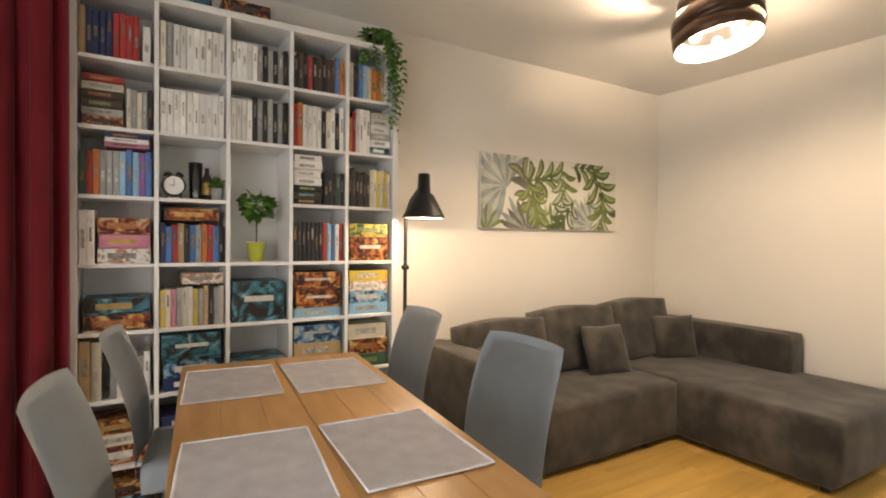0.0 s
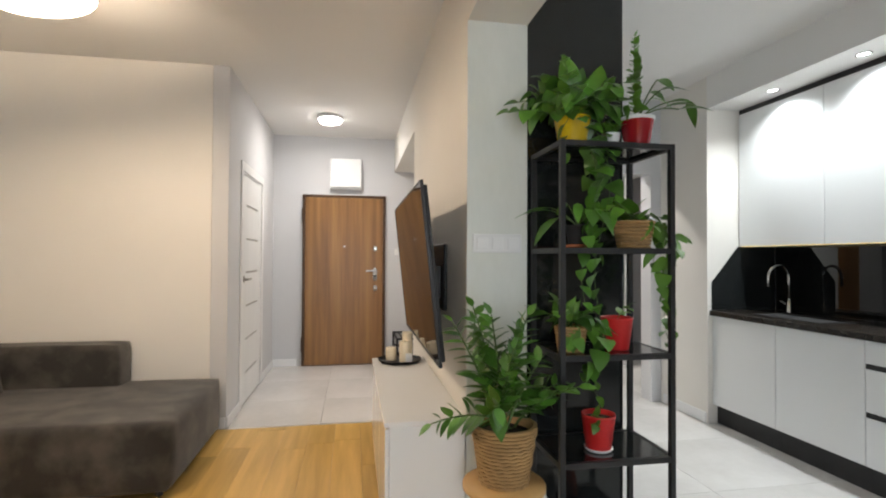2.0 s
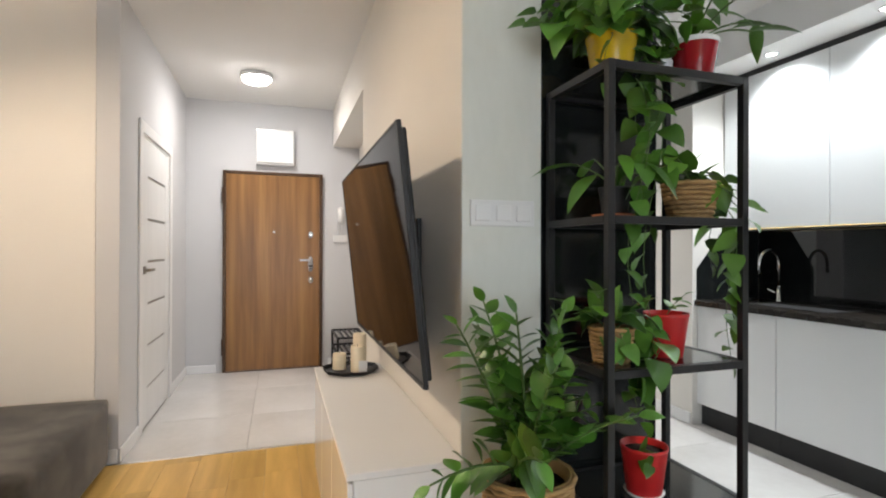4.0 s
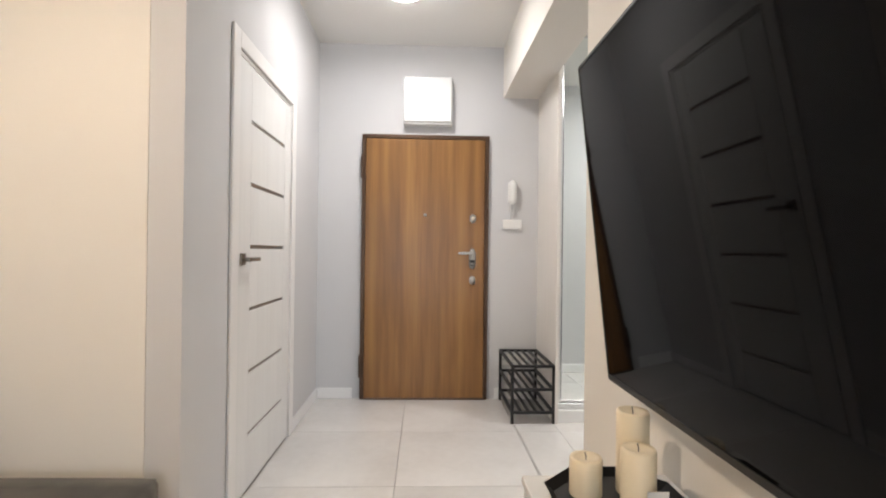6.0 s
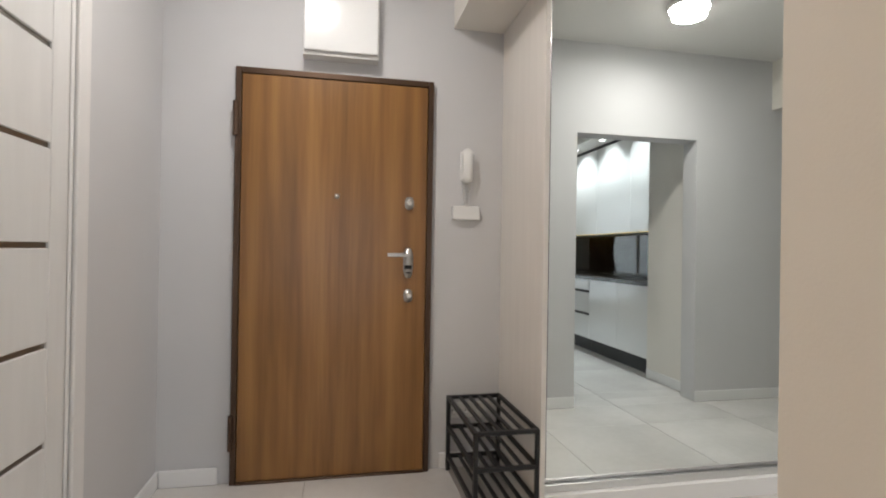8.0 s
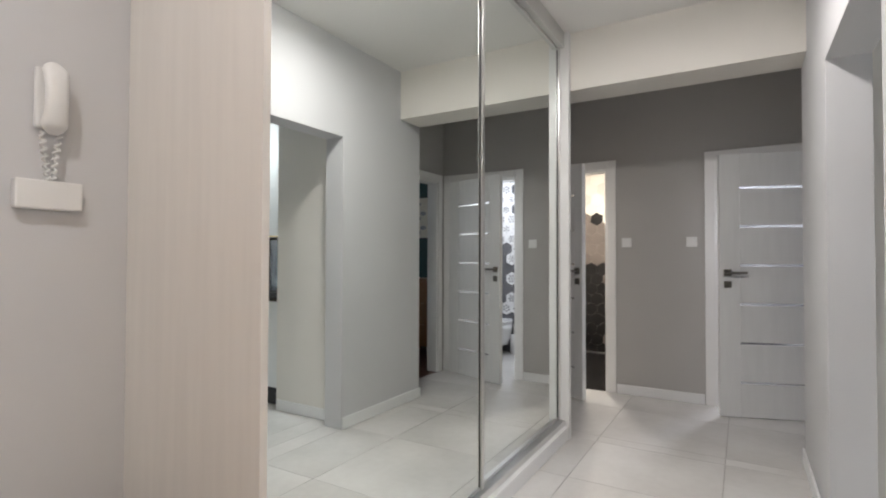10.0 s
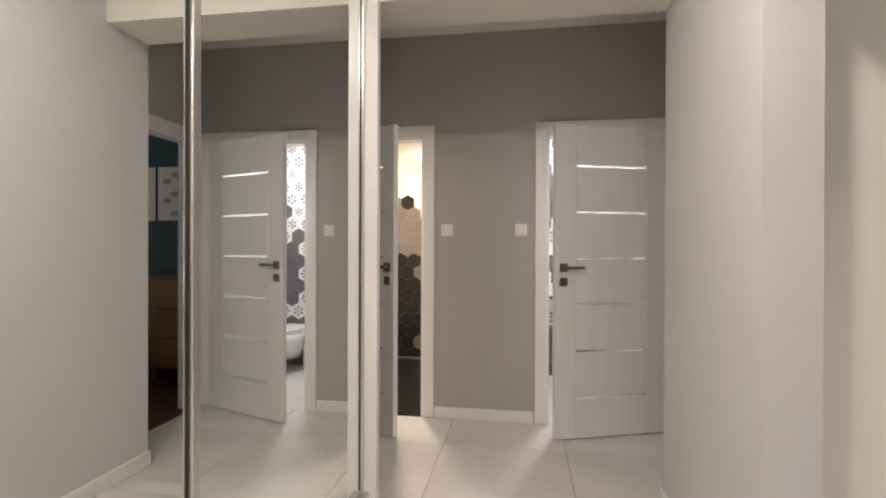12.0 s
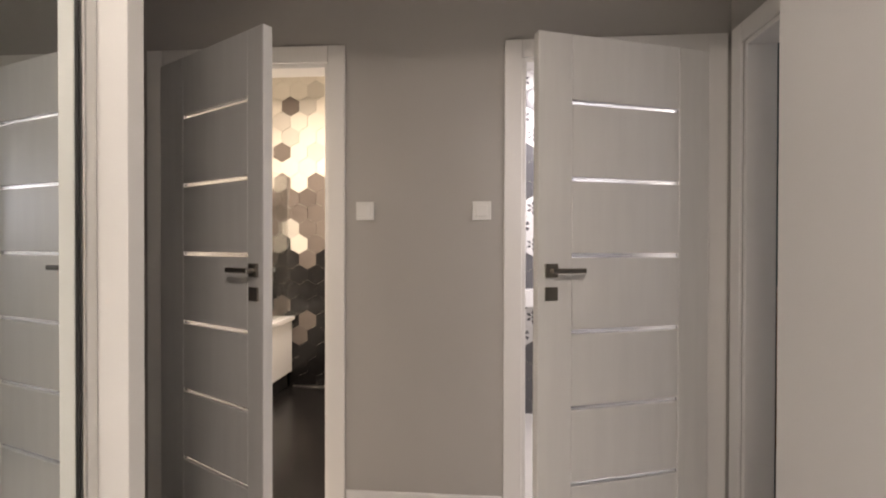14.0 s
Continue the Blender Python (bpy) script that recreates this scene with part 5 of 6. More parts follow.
# black plant rack
RX0, RX1, RY0, RY1 = 1.80, 2.115, -1.375, -0.905
rk = thing("plant_rack", "tall black metal rack with glass shelves and plants", "shelf rack")
for x in (RX0, RX1):
    for y in (RY0, RY1):
        part("post", box(bmesh.new(), x - 0.011, x + 0.011, y - 0.011, y + 0.011, 0, 1.77, 0.001, 1), BLACK_METAL, rk)
SHELVES = (1.758, 1.336, 0.914, 0.50, 0.09)
for z in SHELVES:
    f = part("shelf_frame", boxes((RX0 + 0.0115, RX1 - 0.0115, RY0 - 0.011, RY0 + 0.009, z - 0.011, z + 0.011), (RX0 + 0.0115, RX1 - 0.0115, RY1 - 0.009, RY1 + 0.011, z - 0.011, z + 0.011), (RX0 - 0.011, RX0 + 0.009, RY0 + 0.0115, RY1 - 0.0115, z - 0.011, z + 0.011), (RX1 - 0.009, RX1 + 0.011, RY0 + 0.0115, RY1 - 0.0115, z - 0.011, z + 0.011)), BLACK_METAL, rk)
    part("shelf_plate", box(bmesh.new(), RX0 + 0.0095, RX1 - 0.0095, RY0 + 0.0095, RY1 - 0.0095, z + 0.004, z + 0.010), BLACK_GLOSS, f, "dark glossy glass plate")
TOP = [z + 0.0105 for z in SHELVES]
YELLOW = mat("yellow_glazed_pot", (0.62, 0.42, 0.015), 0.22, vary=0.06)
RED = mat("dark_red_glazed_pot", (0.30, 0.010, 0.016), 0.16, vary=0.08)
RED_PLASTIC = mat("bright_red_pot", (0.50, 0.018, 0.018), 0.38, vary=0.06)
TERRACOTTA = mat("terracotta_saucer", (0.42, 0.13, 0.05), 0.7, vary=0.12)


def trailing(name, label, m, r, h, material, kind, vines, mesh, woven=False, bush=10, spread=0.14):
    p = thing(name, label, "plant", m)
    if woven:
        basket(kind, r, h, p)
    else:
        pot(kind, r, h, material, p)
    for k in range(bush):
        hd = k * 2.4 + rl.uniform(-.4, .4)
        leafy(p, bent((rl.uniform(-.02, .02), rl.uniform(-.02, .02), h * 0.86), hd, spread * rl.uniform(0.6, 1.25), spread * rl.uniform(0.7, 1.5), spread * rl.uniform(0.3, 1.0), 6), mesh, 0.055, 1.0, False, 0.35, 0.0028)
    for hd, out, down in vines:
        n = 14
        d = Vector((math.cos(hd), math.sin(hd), 0))
        pts = [Vector((0, 0, h * 0.88))] + [d * (out * min(1.0, 2.6 * t) + 0.02 * math.sin(t * 9 + hd)) + Vector((0.02 * math.sin(t * 7), 0.02 * math.cos(t * 8), h * 0.95 + 0.05 * math.sin(min(1, t * 4) * math.pi / 2) - down * max(0, t - 0.15) / 0.85)) for t in [k / n for k in range(1, n + 1)]]
        leafy(p, pts, mesh, 0.070, 0.92, False, 0.15, 0.0022)
    return p


trailing("potted_plant", "trailing green plant in a glazed yellow pot", pose(1.93, -1.005, TOP[0]), 0.068, 0.125, YELLOW, "glazed yellow pot", ((4.0, 0.11, 0.62), (4.3, 0.12, 0.95), (2.4, 0.10, 0.20), (4.5, 0.10, 0.40), (3.7, 0.08, 0.88)), HEART, False, 26, 0.205)
pr = thing("potted_plant", "upright leafy plant in a dark red pot", "plant", pose(1.885, -1.275, TOP[0]))
pot("dark red glazed pot with a pale rim", 0.062, 0.125, RED, pr)
part("rim_band", turned(bmesh.new(), [(0.0695, 0.112), (0.0715, 0.112), (0.0715, 0.1265), (0.0695, 0.1265)], 28, None, False), PLASTIC, pr, "pale blue-white rim")
for hd, reach, rise, droop in ((4.6, 0.22, 0.20, 0.10), (5.0, 0.12, 0.24, 0.04), (4.2, 0.16, 0.14, 0.10), (3.4, 0.12, 0.16, 0.06)):
    pts = bent((0, 0, 0.11), hd, reach, rise, droop, 6)
    part("stem", tube(bmesh.new(), pts, 0.003, 6), STEM, pr, smooth=True)
    for q in (0.7, 1.0):
        part("leaf", LONG, None, pr, m=aim(pts[int(6 * q)], Vector((math.cos(hd + rl.uniform(-.7, .7)), math.sin(hd + rl.uniform(-.7, .7)), rl.uniform(-.5, .3))), (0, 0, 1), rl.uniform(0.55, 0.9)))
leafy(pr, bent((0, 0.01, 0.11), 2.6, 0.05, 0.36, 0.02), TINY, 0.016, 1.3, True, 0.1, 0.004)
wp = thing("potted_plant", "tiny plant in a small white pot", "plant", pose(1.92, -1.175, TOP[0]))
pot("small white pot", 0.034, 0.065, CERAMIC, wp)
for k in range(5):
    leafy(wp, bent((0, 0, 0.055), k * 1.3, 0.04, 0.07, 0.02, 4), TINY, 0.022, 1.2, True, 0.3, 0.0015)
pb = thing("potted_plant", "broad-leaved plant in a black pot on a saucer", "plant", pose(1.965, -1.045, TOP[1]))
part("saucer", turned(bmesh.new(), [(0.0, 0.0), (0.058, 0.0), (0.070, 0.016), (0.064, 0.016), (0.054, 0.006), (0.0, 0.006)], 28), TERRACOTTA, pb, "terracotta saucer", True)
pp = pot("black plastic pot", 0.045, 0.10, BLACK_MATT, pb)
for k in range(9):
    hd = k * 0.72 + 2.0
    pts = bent((0, 0, 0.09), hd, 0.10 * rl.uniform(0.7, 1.3), 0.13 * rl.uniform(0.6, 1.3), 0.04, 5)
    part("stem", tube(bmesh.new(), pts, 0.0025, 5), STEM, pb, smooth=True)
    part("leaf", LONG, None, pb, m=aim(pts[-1], Vector((math.cos(hd), math.sin(hd), rl.uniform(-.6, .2))), (0, 0, 1), rl.uniform(0.65, 1.0)))
trailing("potted_plant", "trailing heart-leaved plant in a woven basket", pose(1.885, -1.258, TOP[1]), 0.066, 0.115, None, "woven basket", ((4.5, 0.15, 0.50), (4.75, 0.17, 0.62), (4.2, 0.13, 0.42), (5.1, 0.16, 0.30)), HEART_PALE, True, 6, 0.12)
trailing("potted_plant", "green trailing plant in a small woven planter", pose(1.90, -0.985, TOP[2]), 0.052, 0.105, None, "small woven planter", ((4.6, 0.10, 0.34), (3.9, 0.10, 0.26)), HEART, True, 8, 0.11)
r3 = thing("potted_plant", "small plant in a bright red pot", "plant", pose(1.92, -1.20, TOP[2]))
pot("bright red pot", 0.060, 0.135, RED_PLASTIC, r3)
leafy(r3, bent((0, 0, 0.12), 4.4, 0.06, 0.09, 0.02, 5), HEART_PALE, 0.05, 0.6, True, 0.3, 0.002)
r4 = thing("potted_plant", "bright red flower pot with dark soil", "plant", pose(1.915, -1.115, TOP[3]))
part("saucer", turned(bmesh.new(), [(0.0, 0.0), (0.05, 0.0), (0.06, 0.012), (0.055, 0.012), (0.0, 0.004)], 24), PLASTIC, r4, "white saucer", True)
q = pot("bright red pot", 0.062, 0.15, RED_PLASTIC, r4)
leafy(r4, bent((0, 0, 0.13), 2.6, 0.10, 0.06, 0.06, 5), HEART, 0.05, 0.8, True, 0.3, 0.002)
wc = thing("watering_can", "white plastic watering can on the lowest shelf", "watering can", pose(1.93, -1.03, TOP[4]))
part("body", turned(bmesh.new(), [(0.0, 0.0), (0.07, 0.0), (0.078, 0.02), (0.070, 0.13), (0.050, 0.16), (0.044, 0.16), (0.062, 0.125), (0.0, 0.02)], 28), PLASTIC, wc, smooth=True)
part("spout", tube(bmesh.new(), [(0, 0.06, 0.04), (0, 0.10, 0.10), (0, 0.13, 0.19), (0, 0.15, 0.235)], 0.014, 10, 0.009), PLASTIC, wc, smooth=True)
part("grip", tube(bmesh.new(), [(0, -0.045, 0.155), (0, -0.09, 0.16), (0, -0.115, 0.12), (0, -0.105, 0.06), (0, -0.073, 0.03)], 0.009, 8), PLASTIC, wc, smooth=True)
sb = thing("spray_bottle", "small orange spray bottle with a black head", "spray bottle", pose(1.90, -1.20, TOP[4]))
part("body", turned(bmesh.new(), [(0.0, 0.0), (0.034, 0.0), (0.036, 0.01), (0.034, 0.10), (0.014, 0.135), (0.012, 0.15), (0.0, 0.15)], 22), mat("orange_plastic", (0.65, 0.09, 0.02), 0.3, vary=0.05), sb, smooth=True)
part("head", boxes((-0.012, 0.012, -0.012, 0.012, 0.15, 0.175), (-0.045, 0.012, -0.008, 0.008, 0.175, 0.195), (-0.03, -0.022, -0.005, 0.005, 0.145, 0.175)), BLACK_MATT, sb)

# plants of the bookcase
x0, w, z, h = cell(3, 2)
tp = thing("topiary", "small ball-shaped tree in a lime green pot", "plant", pose(x0 + w / 2, 2.61, z))
pot("lime green glazed pot", 0.045, 0.105, mat("lime_glazed_pot", (0.42, 0.44, 0.06), 0.2, vary=0.08), tp)
part("stem", tube(bmesh.new(), [(0, 0, 0.09), (0.004, 0, 0.17), (-0.002, 0.002, 0.27)], 0.005, 7), BARK, tp, smooth=True)
for k in range(95):
    d = Vector((rl.gauss(0, 1), rl.gauss(0, 1), rl.gauss(0, 0.85))).normalized()
    p = Vector((0, 0, 0.31)) + Vector((d.x * 0.075, d.y * 0.07, d.z * 0.06)) * rl.uniform(0.55, 1.05)
    part("leaf", SMALL, None, tp, m=aim(p, d + Vector((rl.uniform(-.6, .6), rl.uniform(-.6, .6), rl.uniform(-.5, .3))), (rl.uniform(-1, 1), rl.uniform(-1, 1), 1), rl.uniform(1.3, 2.1)))
x0, w, z, h = cell(2, 1)
gp = thing("potted_plant", "tiny green plant in a clear glass pot", "plant", pose(x0 + 0.262, 2.55, z))
pot("grey glass pot", 0.026, 0.062, COVERS['g'], gp)
for k in range(7):
    leafy(gp, bent((0, 0, 0.053), k * 0.95, 0.03, 0.07, 0.03, 4), TINY, 0.02, 1.0, True, 0.3, 0.0012)
iv = thing("hanging_ivy", "dark green ivy trailing from the bookcase top", "plant", pose(0.985, 2.60, BZ + 0.0355))
pot("dark plastic pot", 0.052, 0.085, BLACK_MATT, iv)
for k in range(16):
    hd = 4.3 + rl.uniform(-0.9, 1.3)
    out = 0.125 + rl.uniform(0, 0.06)
    down = rl.uniform(0.10, 0.60)
    d = Vector((math.cos(hd), math.sin(hd), 0))
    pts = [Vector((0, 0, 0.075))] + [d * out * min(1, 2.5 * t) + Vector((0.02 * math.sin(t * 9 + k), 0, 0.10 - (down + 0.10) * max(0, t - 0.2) / 0.8)) for t in [j / 12 for j in range(1, 13)]]
    leafy(iv, pts, SMALL, 0.036, 1.05, True, 0.12, 0.0016)

# ---- kitchen ----
tc = thing("tall_cabinet", "black glossy tall cabinet side beside the wall end", "cabinet", pose(2.145, -0.882, 0))
part("side_panel", box(bmesh.new(), 0.0, 0.02, -0.475, 0.0, 0.0, H - 0.002, 0.001, 1), BLACK_GLOSS, tc)
part("carcass", boxes((0.021, 0.60, -0.455, -0.001, 0.0, H - 0.003)), BLACK_MATT, tc)
part("front", box(bmesh.new(), 0.021, 0.60, -0.474, -0.456, 0.08, 2.72, 0.002, 1), BLACK_GLOSS, tc)
UNITS = [(2.94, 3.548, 'd'), (2.33, 2.938, 'd'), (1.53, 2.328, 'w'), (0.73, 1.528, 'w'), (-0.07, 0.728, 'w'), (-0.87, -0.072, 'd'), (-1.898, -0.872, 'd')]
for x0, x1, kind in UNITS:
    u = thing("base_unit", "white handleless kitchen unit with black grip strips" if kind == 'w' else "plain white kitchen base unit", "cabinet", pose(x0, -2.93, 0), "kitchen base units")
    w = x1 - x0
    part("carcass", boxes((0.001, w - 0.001, -0.585, -0.022, 0.15, 0.855)), WHITE_LACQUER, u)
    part("plinth", boxes((0.0, w, -0.50, -0.045, 0.0, 0.149)), BLACK_MATT, u, "black plinth")
    if kind == 'd':
        part("door", box(bmesh.new(), 0.0015, w - 0.0015, -0.021, -0.002, 0.152, 0.853, 0.0015, 1), WHITE_GLOSS, u)
    else:
        for a, b in ((0.152, 0.425), (0.455, 0.695), (0.725, 0.853)):
            part("drawer_front", box(bmesh.new(), 0.0015, w - 0.0015, -0.021, -0.002, a, b, 0.0015, 1), WHITE_GLOSS, u)
        for a in (0.4255, 0.6955):
            part("grip_strip", box(bmesh.new(), 0.0015, w - 0.0015, -0.021, -0.006, a, a + 0.029), BLACK_MATT, u, "black recessed grip")
wt = thing("worktop", "black stone kitchen worktop", "worktop")
part("slab", box(bmesh.new(), -1.898, 3.548, -3.518, -2.905, 0.857, 0.897, 0.002, 1), mat("black_stone_worktop", (0.014, 0.012, 0.011), 0.22, vary=0.4, scale=20, fine=160, bump=0.05, second=(0.035, 0.028, 0.022)), wt)
bs = thing("backsplash", "black glossy backsplash behind the worktop", "backsplash")
part("back_panel", boxes((-1.898, 3.54, -3.518, -3.506, 0.898, 1.405)), BLACK_GLASS, bs)
part("side_panel", prism(bmesh.new(), [(-3.504, 0.898), (-2.925, 0.898), (-2.925, 1.12), (-3.165, 1.405), (-3.504, 1.405)], 'x', 3.541, 3.5485), BLACK_GLOSS, bs)
for k, (x0, x1) in enumerate(((2.79, 3.538), (2.04, 2.788), (1.29, 2.038), (0.54, 1.288), (-0.21, 0.538), (-0.96, -0.212), (-1.898, -0.962))):
    u = thing("wall_unit", "white glossy kitchen wall cabinet", "cabinet", pose(x0, -3.17, 1.408), "kitchen wall units")
    w = x1 - x0
    part("carcass", boxes((0.001, w - 0.001, -0.335, -0.021, 0.0, 1.06)), WHITE_LACQUER, u)
    part("door", box(bmesh.new(), 0.0015, w - 0.0015, -0.020, 0.0, 0.0, 1.062, 0.0015, 1), WHITE_GLOSS, u)
# Black strip set into the gap over the wall units as its shade.
st = thing("shadow_gap_strip", "black strip drawn as the shade in the gap above the wall units", "trim strip")
part("strip", boxes((-1.898, 3.538, -3.19, -3.176, 2.474, 2.509)), BLACK_MATT, st)
ls = thing("led_strip", "thin warm light strip under the wall units", "light strip")
part("strip", boxes((-1.89, 3.53, -3.195, -3.185, 1.4055, 1.4075)), STRIP_LED, ls)
for sx in (3.05, 2.40, 1.75, 1.10):
    sp = thing("downlight", "small round recessed spotlight, lit", "spotlight", pose(sx, -3.03, 2.51), "kitchen spotlights")
    part("rim", turned(bmesh.new(), [(0.042, -0.001), (0.043, -0.006), (0.034, -0.008), (0.032, -0.002)], 24), CHROME, sp, smooth=True)
    part("lens", turned(bmesh.new(), [(0.032, -0.003), (0.0, -0.004)], 24), SPOT_LIT, sp)
fa = thing("kitchen_tap", "chrome arched kitchen tap", "tap", pose(3.26, -3.36, 0.8975))
part("base", turned(bmesh.new(), [(0.0, 0.0), (0.026, 0.0), (0.026, 0.01), (0.020, 0.02), (0.019, 0.09), (0.0, 0.09)], 20), CHROME, fa, smooth=True)
part("spout", tube(bmesh.new(), [(0, 0, 0.09), (0, 0, 0.26)] + [(0, 0.09 - 0.09 * math.cos(k * math.pi / 10), 0.26 + 0.10 * math.sin(k * math.pi / 10)) for k in range(1, 11)] + [(0, 0.18, 0.20)], 0.011, 10), CHROME, fa, smooth=True)
part("lever", rod(bmesh.new(), (0.018, 0, 0.06), (0.085, 0, 0.085), 0.006), CHROME, fa)
sk = thing("sink", "black composite sink set into the worktop", "sink", pose(2.95, -3.2, 0.8975))
part("rim", boxes((-0.26, 0.26, -0.005, 0.19, 0.0, 0.006), (-0.26, 0.26, -0.115, -0.09, 0.0, 0.006), (-0.26, -0.235, -0.09, -0.005, 0.0, 0.006), (0.235, 0.26, -0.09, -0.005, 0.0, 0.006)), BLACK_MATT, sk)

# ---- bathroom ----
HEX = {'w': mat("hex_tile_cream", (0.66, 0.62, 0.55), 0.2, vary=0.05, each=0.04), 'g': mat("hex_tile_pale_grey", (0.50, 0.47, 0.42), 0.2, vary=0.06, each=0.06), 'b': mat("hex_tile_brown_grey", (0.15, 0.125, 0.11), 0.22, vary=0.15, each=0.15),
       'k': mat("hex_tile_black", (0.012, 0.011, 0.011), 0.2, vary=0.2, each=0.2), 'x': mat("hex_tile_dark_grey", (0.11, 0.11, 0.12), 0.22, vary=0.12, each=0.12), 'p': mat("hex_tile_white", (0.70, 0.70, 0.71), 0.2, vary=0.04, each=0.03)}
GROUT_PALE = mat("pale_tile_grout", (0.60, 0.57, 0.52), 0.9, vary=0.06)


def hexes(parent, x0, x1, z1, y, flat, choose, pattern=None):
    """Pointy-topped hexagonal tiles on a wall that looks to +y."""
    r = flat / math.sqrt(3)
    bm = bmesh.new()
    prism(bm, [((r - 0.0012) * math.cos(k * math.pi / 3 + math.pi / 6), (r - 0.0012) * math.sin(k * math.pi / 3 + math.pi / 6)) for k in range(6)], 'y', 0.0, 0.006)
    mesh_of = {}
    base = meshed("tile", bm, HEX['w'])
    j, z = 0, r * 0.5
    while z < z1:
        x = x0 + (flat / 2 if j % 2 else 0.0)
        i = 0
        while x < x1:
            kind = choose(i, j, x, z)
            if kind not in mesh_of:
                mesh_of[kind] = base.copy()
                mesh_of[kind].materials.clear()
                mesh_of[kind].materials.append(HEX[kind])
            t = part("tile", mesh_of[kind], None, parent, m=pose(x, y, z))
            if kind == 'p' and pattern:
                part("pattern", pattern[(i * 3 + j * 5) % len(pattern)], None, t, m=pose(0, 0.0062, 0, 0, 30 * ((i + j) % 4), 0))
            x += flat
            i += 1
        z += r * 1.5
        j += 1


bw = tagged(new("wall_tiles_bathroom", meshed("wall_tiles_bathroom", boxes((5.7, 7.295, -6.748, -6.744, 0.0, H - 0.01)), GROUT_PALE)), "bathroom wall of hexagonal cream, brown and black tiles", "wall", "", "structure")
rh = random.Random(9)


def bath_kind(i, j, x, z):
    v = z + rh.uniform(-0.16, 0.16)
    if v > 1.66:
        return 'w' if rh.random() < 0.72 else rh.choice('ggb')
    if v > 1.12:
        return 'b' if rh.random() < 0.72 else rh.choice('gbkw')
    return 'k' if rh.random() < 0.9 else 'b'


hexes(bw, 5.90, 7.0, H - 0.06, -6.744, 0.150, bath_kind)
bt = thing("bathtub", "white built-in bathtub with a glass screen", "bathtub")
part("panel", box(bmesh.new(), 6.63, 7.29, -6.73, -5.70, 0.13, 0.57, 0.008, 2), CERAMIC, bt)
part("rim", boxes((6.61, 6.69, -6.732, -5.68, 0.571, 0.60), (7.22, 7.295, -6.732, -5.68, 0.571, 0.60), (6.691, 7.219, -5.76, -5.68, 0.571, 0.60), (6.691, 7.219, -6.732, -6.65, 0.571, 0.60)), CERAMIC, bt)
part("plinth", boxes((6.67, 7.29, -6.72, -5.75, 0.0, 0.129)), BLACK_MATT, bt)
part("screen", boxes((6.665, 6.673, -6.73, -6.18, 0.602, 1.78)), GLASS, bt, "clear glass bath screen")
part("screen_profile", boxes((6.658, 6.680, -6.18, -6.162, 0.601, 1.79)), CHROME, bt)
tr = thing("floor_drain_trim", "thin steel strip along the tiled wall", "trim strip")
part("strip", boxes((5.7, 6.62, -6.735, -6.722, 0.0, 0.012)), STEEL, tr)

# ---- toilet room ----
PATS = []
for k in range(3):
    bm = bmesh.new()
    r = 0.062
    for a in range(6):
        c, s = math.cos(a * math.pi / 3), math.sin(a * math.pi / 3)
        q = [(0.22, 0.0), (0.52, 0.13 + 0.05 * k), (0.86, 0.0), (0.52, -0.13 - 0.05 * k)] if k < 2 else [(0.40, -0.12), (0.80, -0.20), (0.80, 0.20), (0.40, 0.12)]
        prism(bm, [(r * (u * c - v * s), r * (u * s + v * c)) for u, v in q], 'y', 0.0, 0.0008)
    n = 12
    prism(bm, [(r * 0.17 * math.cos(j * math.tau / n), r * 0.17 * math.sin(j * math.tau / n)) for j in range(n)], 'y', 0.0, 0.0008)
    PATS.append(meshed("pattern", bm, HEX['x']))
tw = tagged(new("wall_tiles_toilet", meshed("wall_tiles_toilet", boxes((3.905, 5.195, -6.218, -6.214, 0.0, H - 0.01)), GROUT_PALE)), "toilet wall of patterned white and grey hexagonal tiles", "wall", "", "structure")
rt = random.Random(4)


def wc_kind(i, j, x, z):
    return 'x' if z < 0.5 else rt.choices('px', (0.5, 0.5))[0]


hexes(tw, 3.98, 5.15, H - 0.06, -6.214, 0.150, wc_kind, PATS)
tl = thing("toilet", "white wall-hung toilet with a closed lid", "toilet", pose(4.12, -6.205, 0))
bm = bmesh.new()
rings = []
for z, sx, sy, oy in ((0.12, 0.09, 0.14, 0.16), (0.20, 0.13, 0.20, 0.21), (0.30, 0.165, 0.25, 0.255), (0.40, 0.175, 0.265, 0.268)):
    rings.append([bm.verts.new((sx * math.cos(k * math.tau / 28), max(0.0, oy + sy * math.sin(k * math.tau / 28)), z)) for k in range(28)])
for a, b in zip(rings, rings[1:]):
    for k in range(28):
        bm.faces.new((a[k], a[(k + 1) % 28], b[(k + 1) % 28], b[k]))
bm.faces.new(rings[0][::-1])
bm.faces.new(rings[-1])
part("bowl", bm, CERAMIC, tl, smooth=True)
bm = bmesh.new()
prism(bm, [(0.18 * math.cos(k * math.tau / 28), max(0.03, 0.272 + 0.272 * math.sin(k * math.tau / 28))) for k in range(28)], 'z', 0.405, 0.435)
part("lid", bm, CERAMIC, tl)
br = thing("toilet_brush", "white toilet brush holder on the floor", "toilet brush", pose(4.28, -6.10, 0))
part("holder", turned(bmesh.new(), [(0.0, 0.0), (0.045, 0.0), (0.045, 0.24), (0.040, 0.245), (0.0, 0.245)], 20), PLASTIC, br, smooth=True)
part("stick", rod(bmesh.new(), (0, 0, 0.245), (0, 0, 0.38), 0.007), STEEL, br)
sl = thing("wall_ledge", "white boxed ledge on the toilet room wall", "ledge")
part("board", box(bmesh.new(), 4.62, 5.19, -6.206, -6.05, 0.78, 0.90, 0.003, 1), CERAMIC, sl)

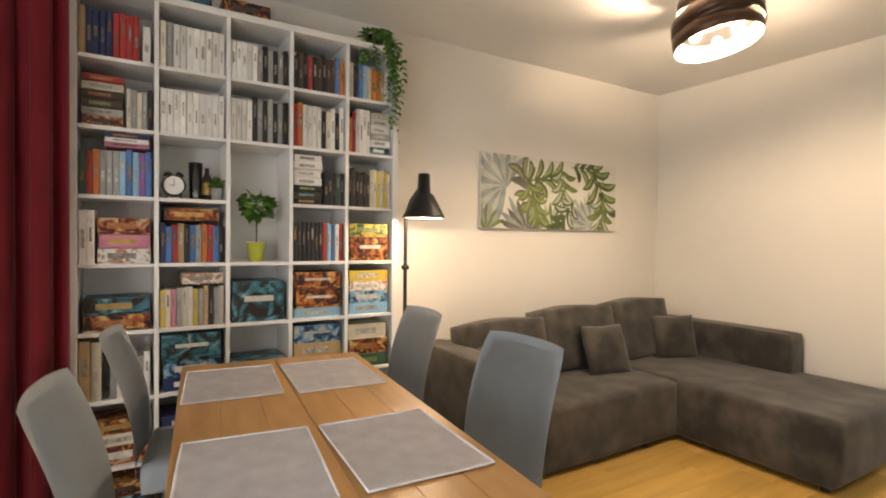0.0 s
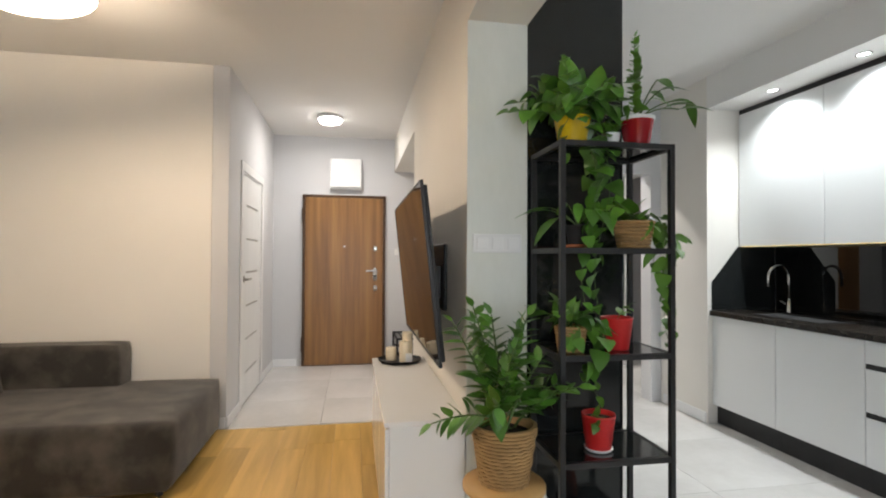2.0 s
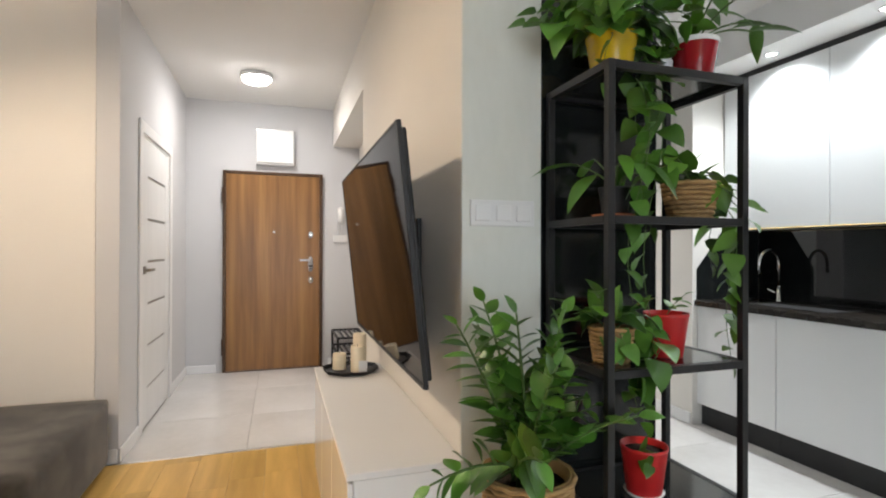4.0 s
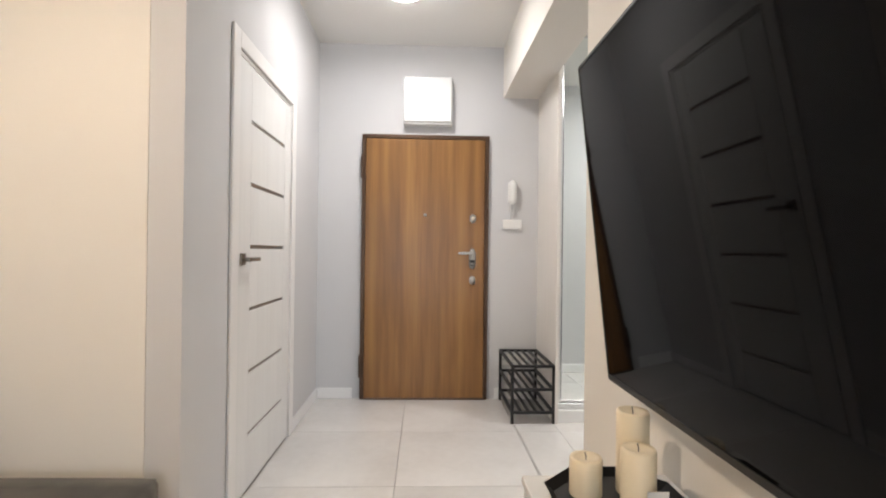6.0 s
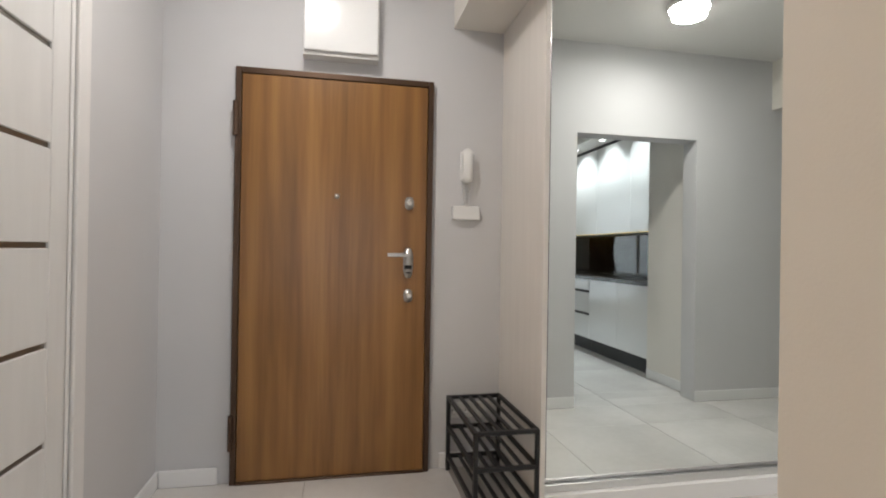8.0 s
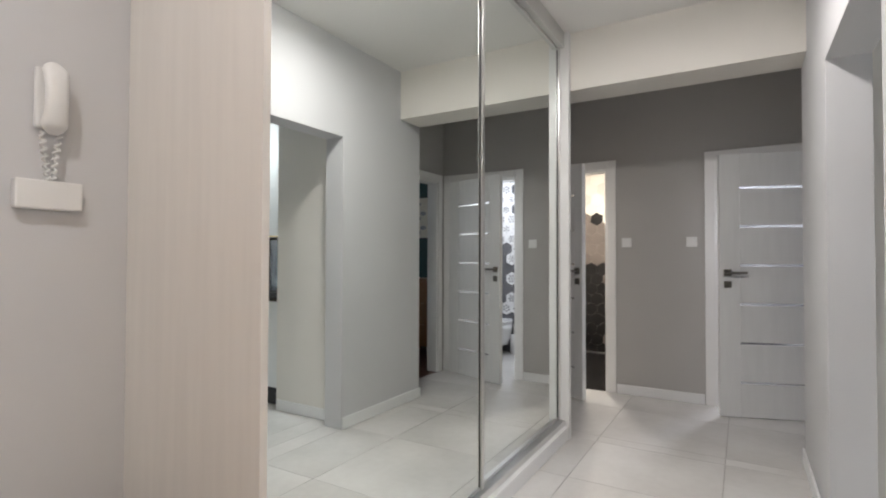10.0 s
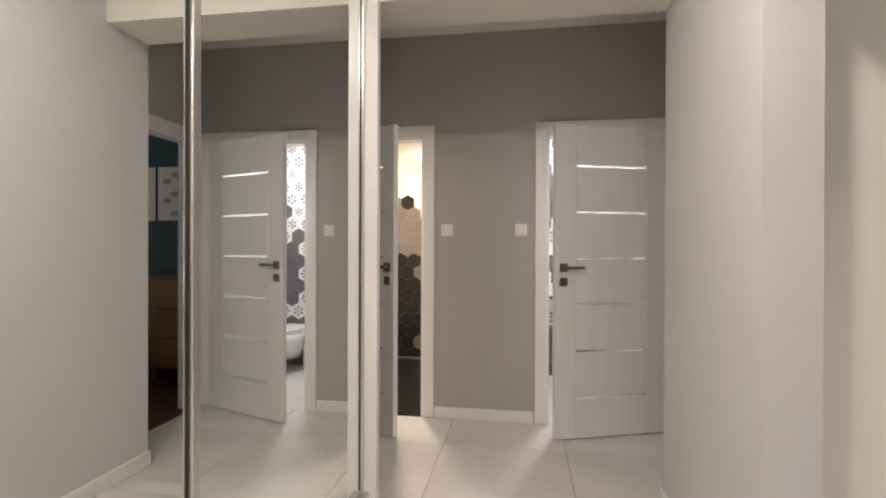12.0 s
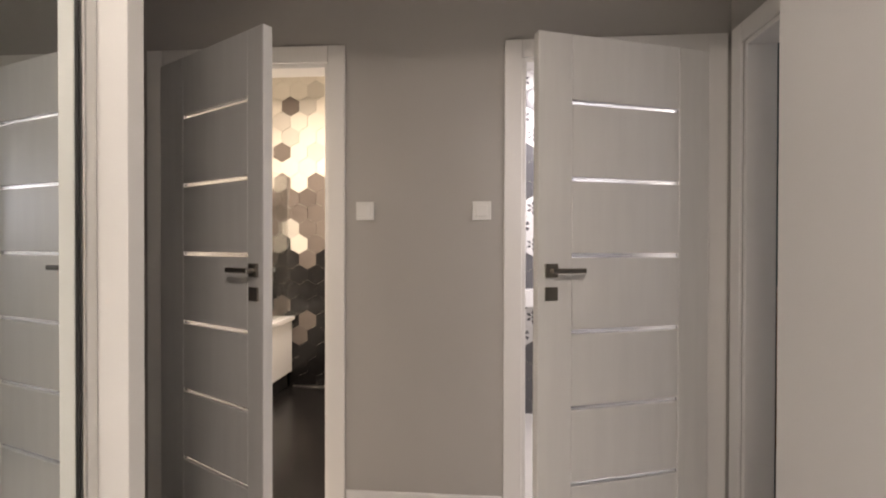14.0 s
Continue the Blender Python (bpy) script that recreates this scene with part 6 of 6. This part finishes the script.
# ---- bedroom ----
for px, col in ((2.54, 'r'), (2.95, 'g')):
    po = thing("wall_poster", "framed pale animal poster on the green wall" if col == 'r' else "framed pale poster with grey shapes", "poster", pose(px, -5.85, 1.765), "posters in the bedroom")
    part("frame", boxes((-0.20, 0.20, 0.001, 0.014, -0.28, 0.28)), BLACK_MATT, po)
    part("print", boxes((-0.19, 0.19, 0.0145, 0.017, -0.27, 0.27)), PAPER, po)
    if col == 'r':
        bm = bmesh.new()
        for cx, cz, rx, rz in ((0, 0.03, 0.055, 0.075), (-0.045, 0.14, 0.016, 0.06), (0.045, 0.14, 0.016, 0.06)):
            prism(bm, [(cx + rx * math.cos(k * math.tau / 16), cz + rz * math.sin(k * math.tau / 16)) for k in range(16)], 'y', 0.0172, 0.0182)
        part("printed_shape", bm, COVERS['r'], po)
        part("printed_shape", prism(bmesh.new(), [(-0.06, -0.04), (0.06, -0.04), (0.045, -0.22), (0.012, -0.22), (0.0, -0.14), (-0.012, -0.22), (-0.045, -0.22)], 'y', 0.0172, 0.0180), COVERS['n'], po)
    else:
        bm = bmesh.new()
        for k in range(7):
            cx, cz = 0.10 * math.sin(k * 2.1), -0.20 + 0.065 * k
            prism(bm, [(cx + 0.05 * math.cos(a * math.tau / 10), cz + 0.03 * math.sin(a * math.tau / 10)) for a in range(10)], 'y', 0.0172, 0.0178 + 0.0001 * k)
        part("printed_shape", bm, COVERS['g'], po)
ds = thing("dresser", "brown wooden chest of drawers in the bedroom", "dresser", pose(2.99, -5.44, 0))
part("body", box(bmesh.new(), -0.02, 0.47, -0.40, 0.0, 0.10, 0.93, 0.003, 1), DRESSER_WOOD, ds)
part("top", box(bmesh.new(), -0.03, 0.48, -0.405, 0.01, 0.931, 0.955, 0.003, 1), DRESSER_WOOD, ds)
for k in range(3):
    part("drawer", box(bmesh.new(), 0.0, 0.45, 0.001, 0.02, 0.12 + k * 0.27, 0.375 + k * 0.27, 0.003, 1), DRESSER_WOOD, ds)
for x in (0.02, 0.43):
    for y in (-0.36, -0.04):
        part("leg", rod(bmesh.new(), (x, y, 0.1), (x, y, 0), 0.02), DRESSER_WOOD, ds)
bd = thing("bed", "bed with white linen against the green wall", "bed", pose(1.75, -5.845, 0))
part("base", box(bmesh.new(), -0.85, 0.85, 0.03, 2.0, 0.05, 0.30, 0.01, 2), BLACK_MATT, bd)
part("headboard", box(bmesh.new(), -0.88, 0.88, 0.0, 0.03, 0.0, 0.62, 0.01, 2), BLACK_MATT, bd)
part("mattress", cushion(1.68, 1.92, 0.25, 0.05), LINEN, bd, smooth=True, m=pose(0, 1.02, 0.30))
for x in (-0.42, 0.42):
    solo("bed_pillow", cushion(0.70, 0.16, 0.45, 0.9), LINEN, "white pillow propped on the bed", "pillow", pose(1.75 + x, -5.66, 0.56, -24, 0, 0), "bed pillows", True)

# ---- floor pieces ----
def piece_mesh(name, w, d, h, material, gap, bevel):
    bm = box(bmesh.new(), gap / 2, w - gap / 2, gap / 2, d - gap / 2, -0.010, h, bevel, 1)
    return meshed(name, bm, material)


ft = tagged(new("floor_tiles", meshed("floor_tiles", boxes((4.0, 4.001, -0.61, -0.609, -0.0115, -0.011)), GROUT)), "large pale stone floor tiles with fine joints", "floor", "", "structure")
AREAS = [(4.0, EW, -0.60, 0.84), (4.14, EW, -0.88, -0.60), (3.95, 6.9, -4.83, -3.5), (4.33, EW, -3.5, -0.88), (4.17, 4.33, -2.79, -1.76), (2.14, 4.17, -3.52, -0.88), (-1.9, 2.14, -3.52, -0.72)]
shared = {}
for ax0, ax1, ay0, ay1 in AREAS:
    for i in range(-10, 8):
        for j in range(-8, 4):
            x0, x1 = max(ax0, 4.74 + 0.75 * i), min(ax1, 4.74 + 0.75 * (i + 1))
            y0, y1 = max(ay0, 0.14 + 0.75 * (j - 1)), min(ay1, 0.14 + 0.75 * j)
            if x1 - x0 < 0.01 or y1 - y0 < 0.01:
                continue
            key = (round(x1 - x0, 3), round(y1 - y0, 3))
            if key not in shared:
                shared[key] = piece_mesh("tile", *key, 0.0, TILE, 0.003, 0.0006)
            part("tile", shared[key], None, ft, m=pose(x0, y0, 0))

fp = tagged(new("floor_planks", meshed("floor_planks", boxes((3.99, 3.991, 2.78, 2.781, -0.0115, -0.011)), PARQUET_GAP)), "golden oak plank floor of the living room", "floor", "", "structure")
shared = {}
rp = random.Random(11)
y = -0.72
while y < 2.79:
    d = min(0.185, 2.79 - y)
    x = -1.9 - rp.uniform(0.0, 1.0)
    while x < 4.0:
        x0, x1 = max(x, -1.9), min(x + 1.2, 4.0)
        if y < -0.59 and x0 > 2.0:
            break
        if y < -0.59:
            x1 = min(x1, 2.13)
        if x1 - x0 > 0.02:
            key = (round(x1 - x0, 2), round(d, 3))
            if key not in shared:
                shared[key] = piece_mesh("plank", *key, 0.0, PARQUET, 0.0012, 0.0008)
            part("plank", shared[key], None, fp, m=pose(x0, y, 0.002))
        x += 1.2
    y += 0.185
structure("floor_trim", box(bmesh.new(), 3.994, 4.012, -0.24, 0.84, 0.0, 0.005, 0.002, 1), ALU, "thin metal strip between planks and tiles", "trim")
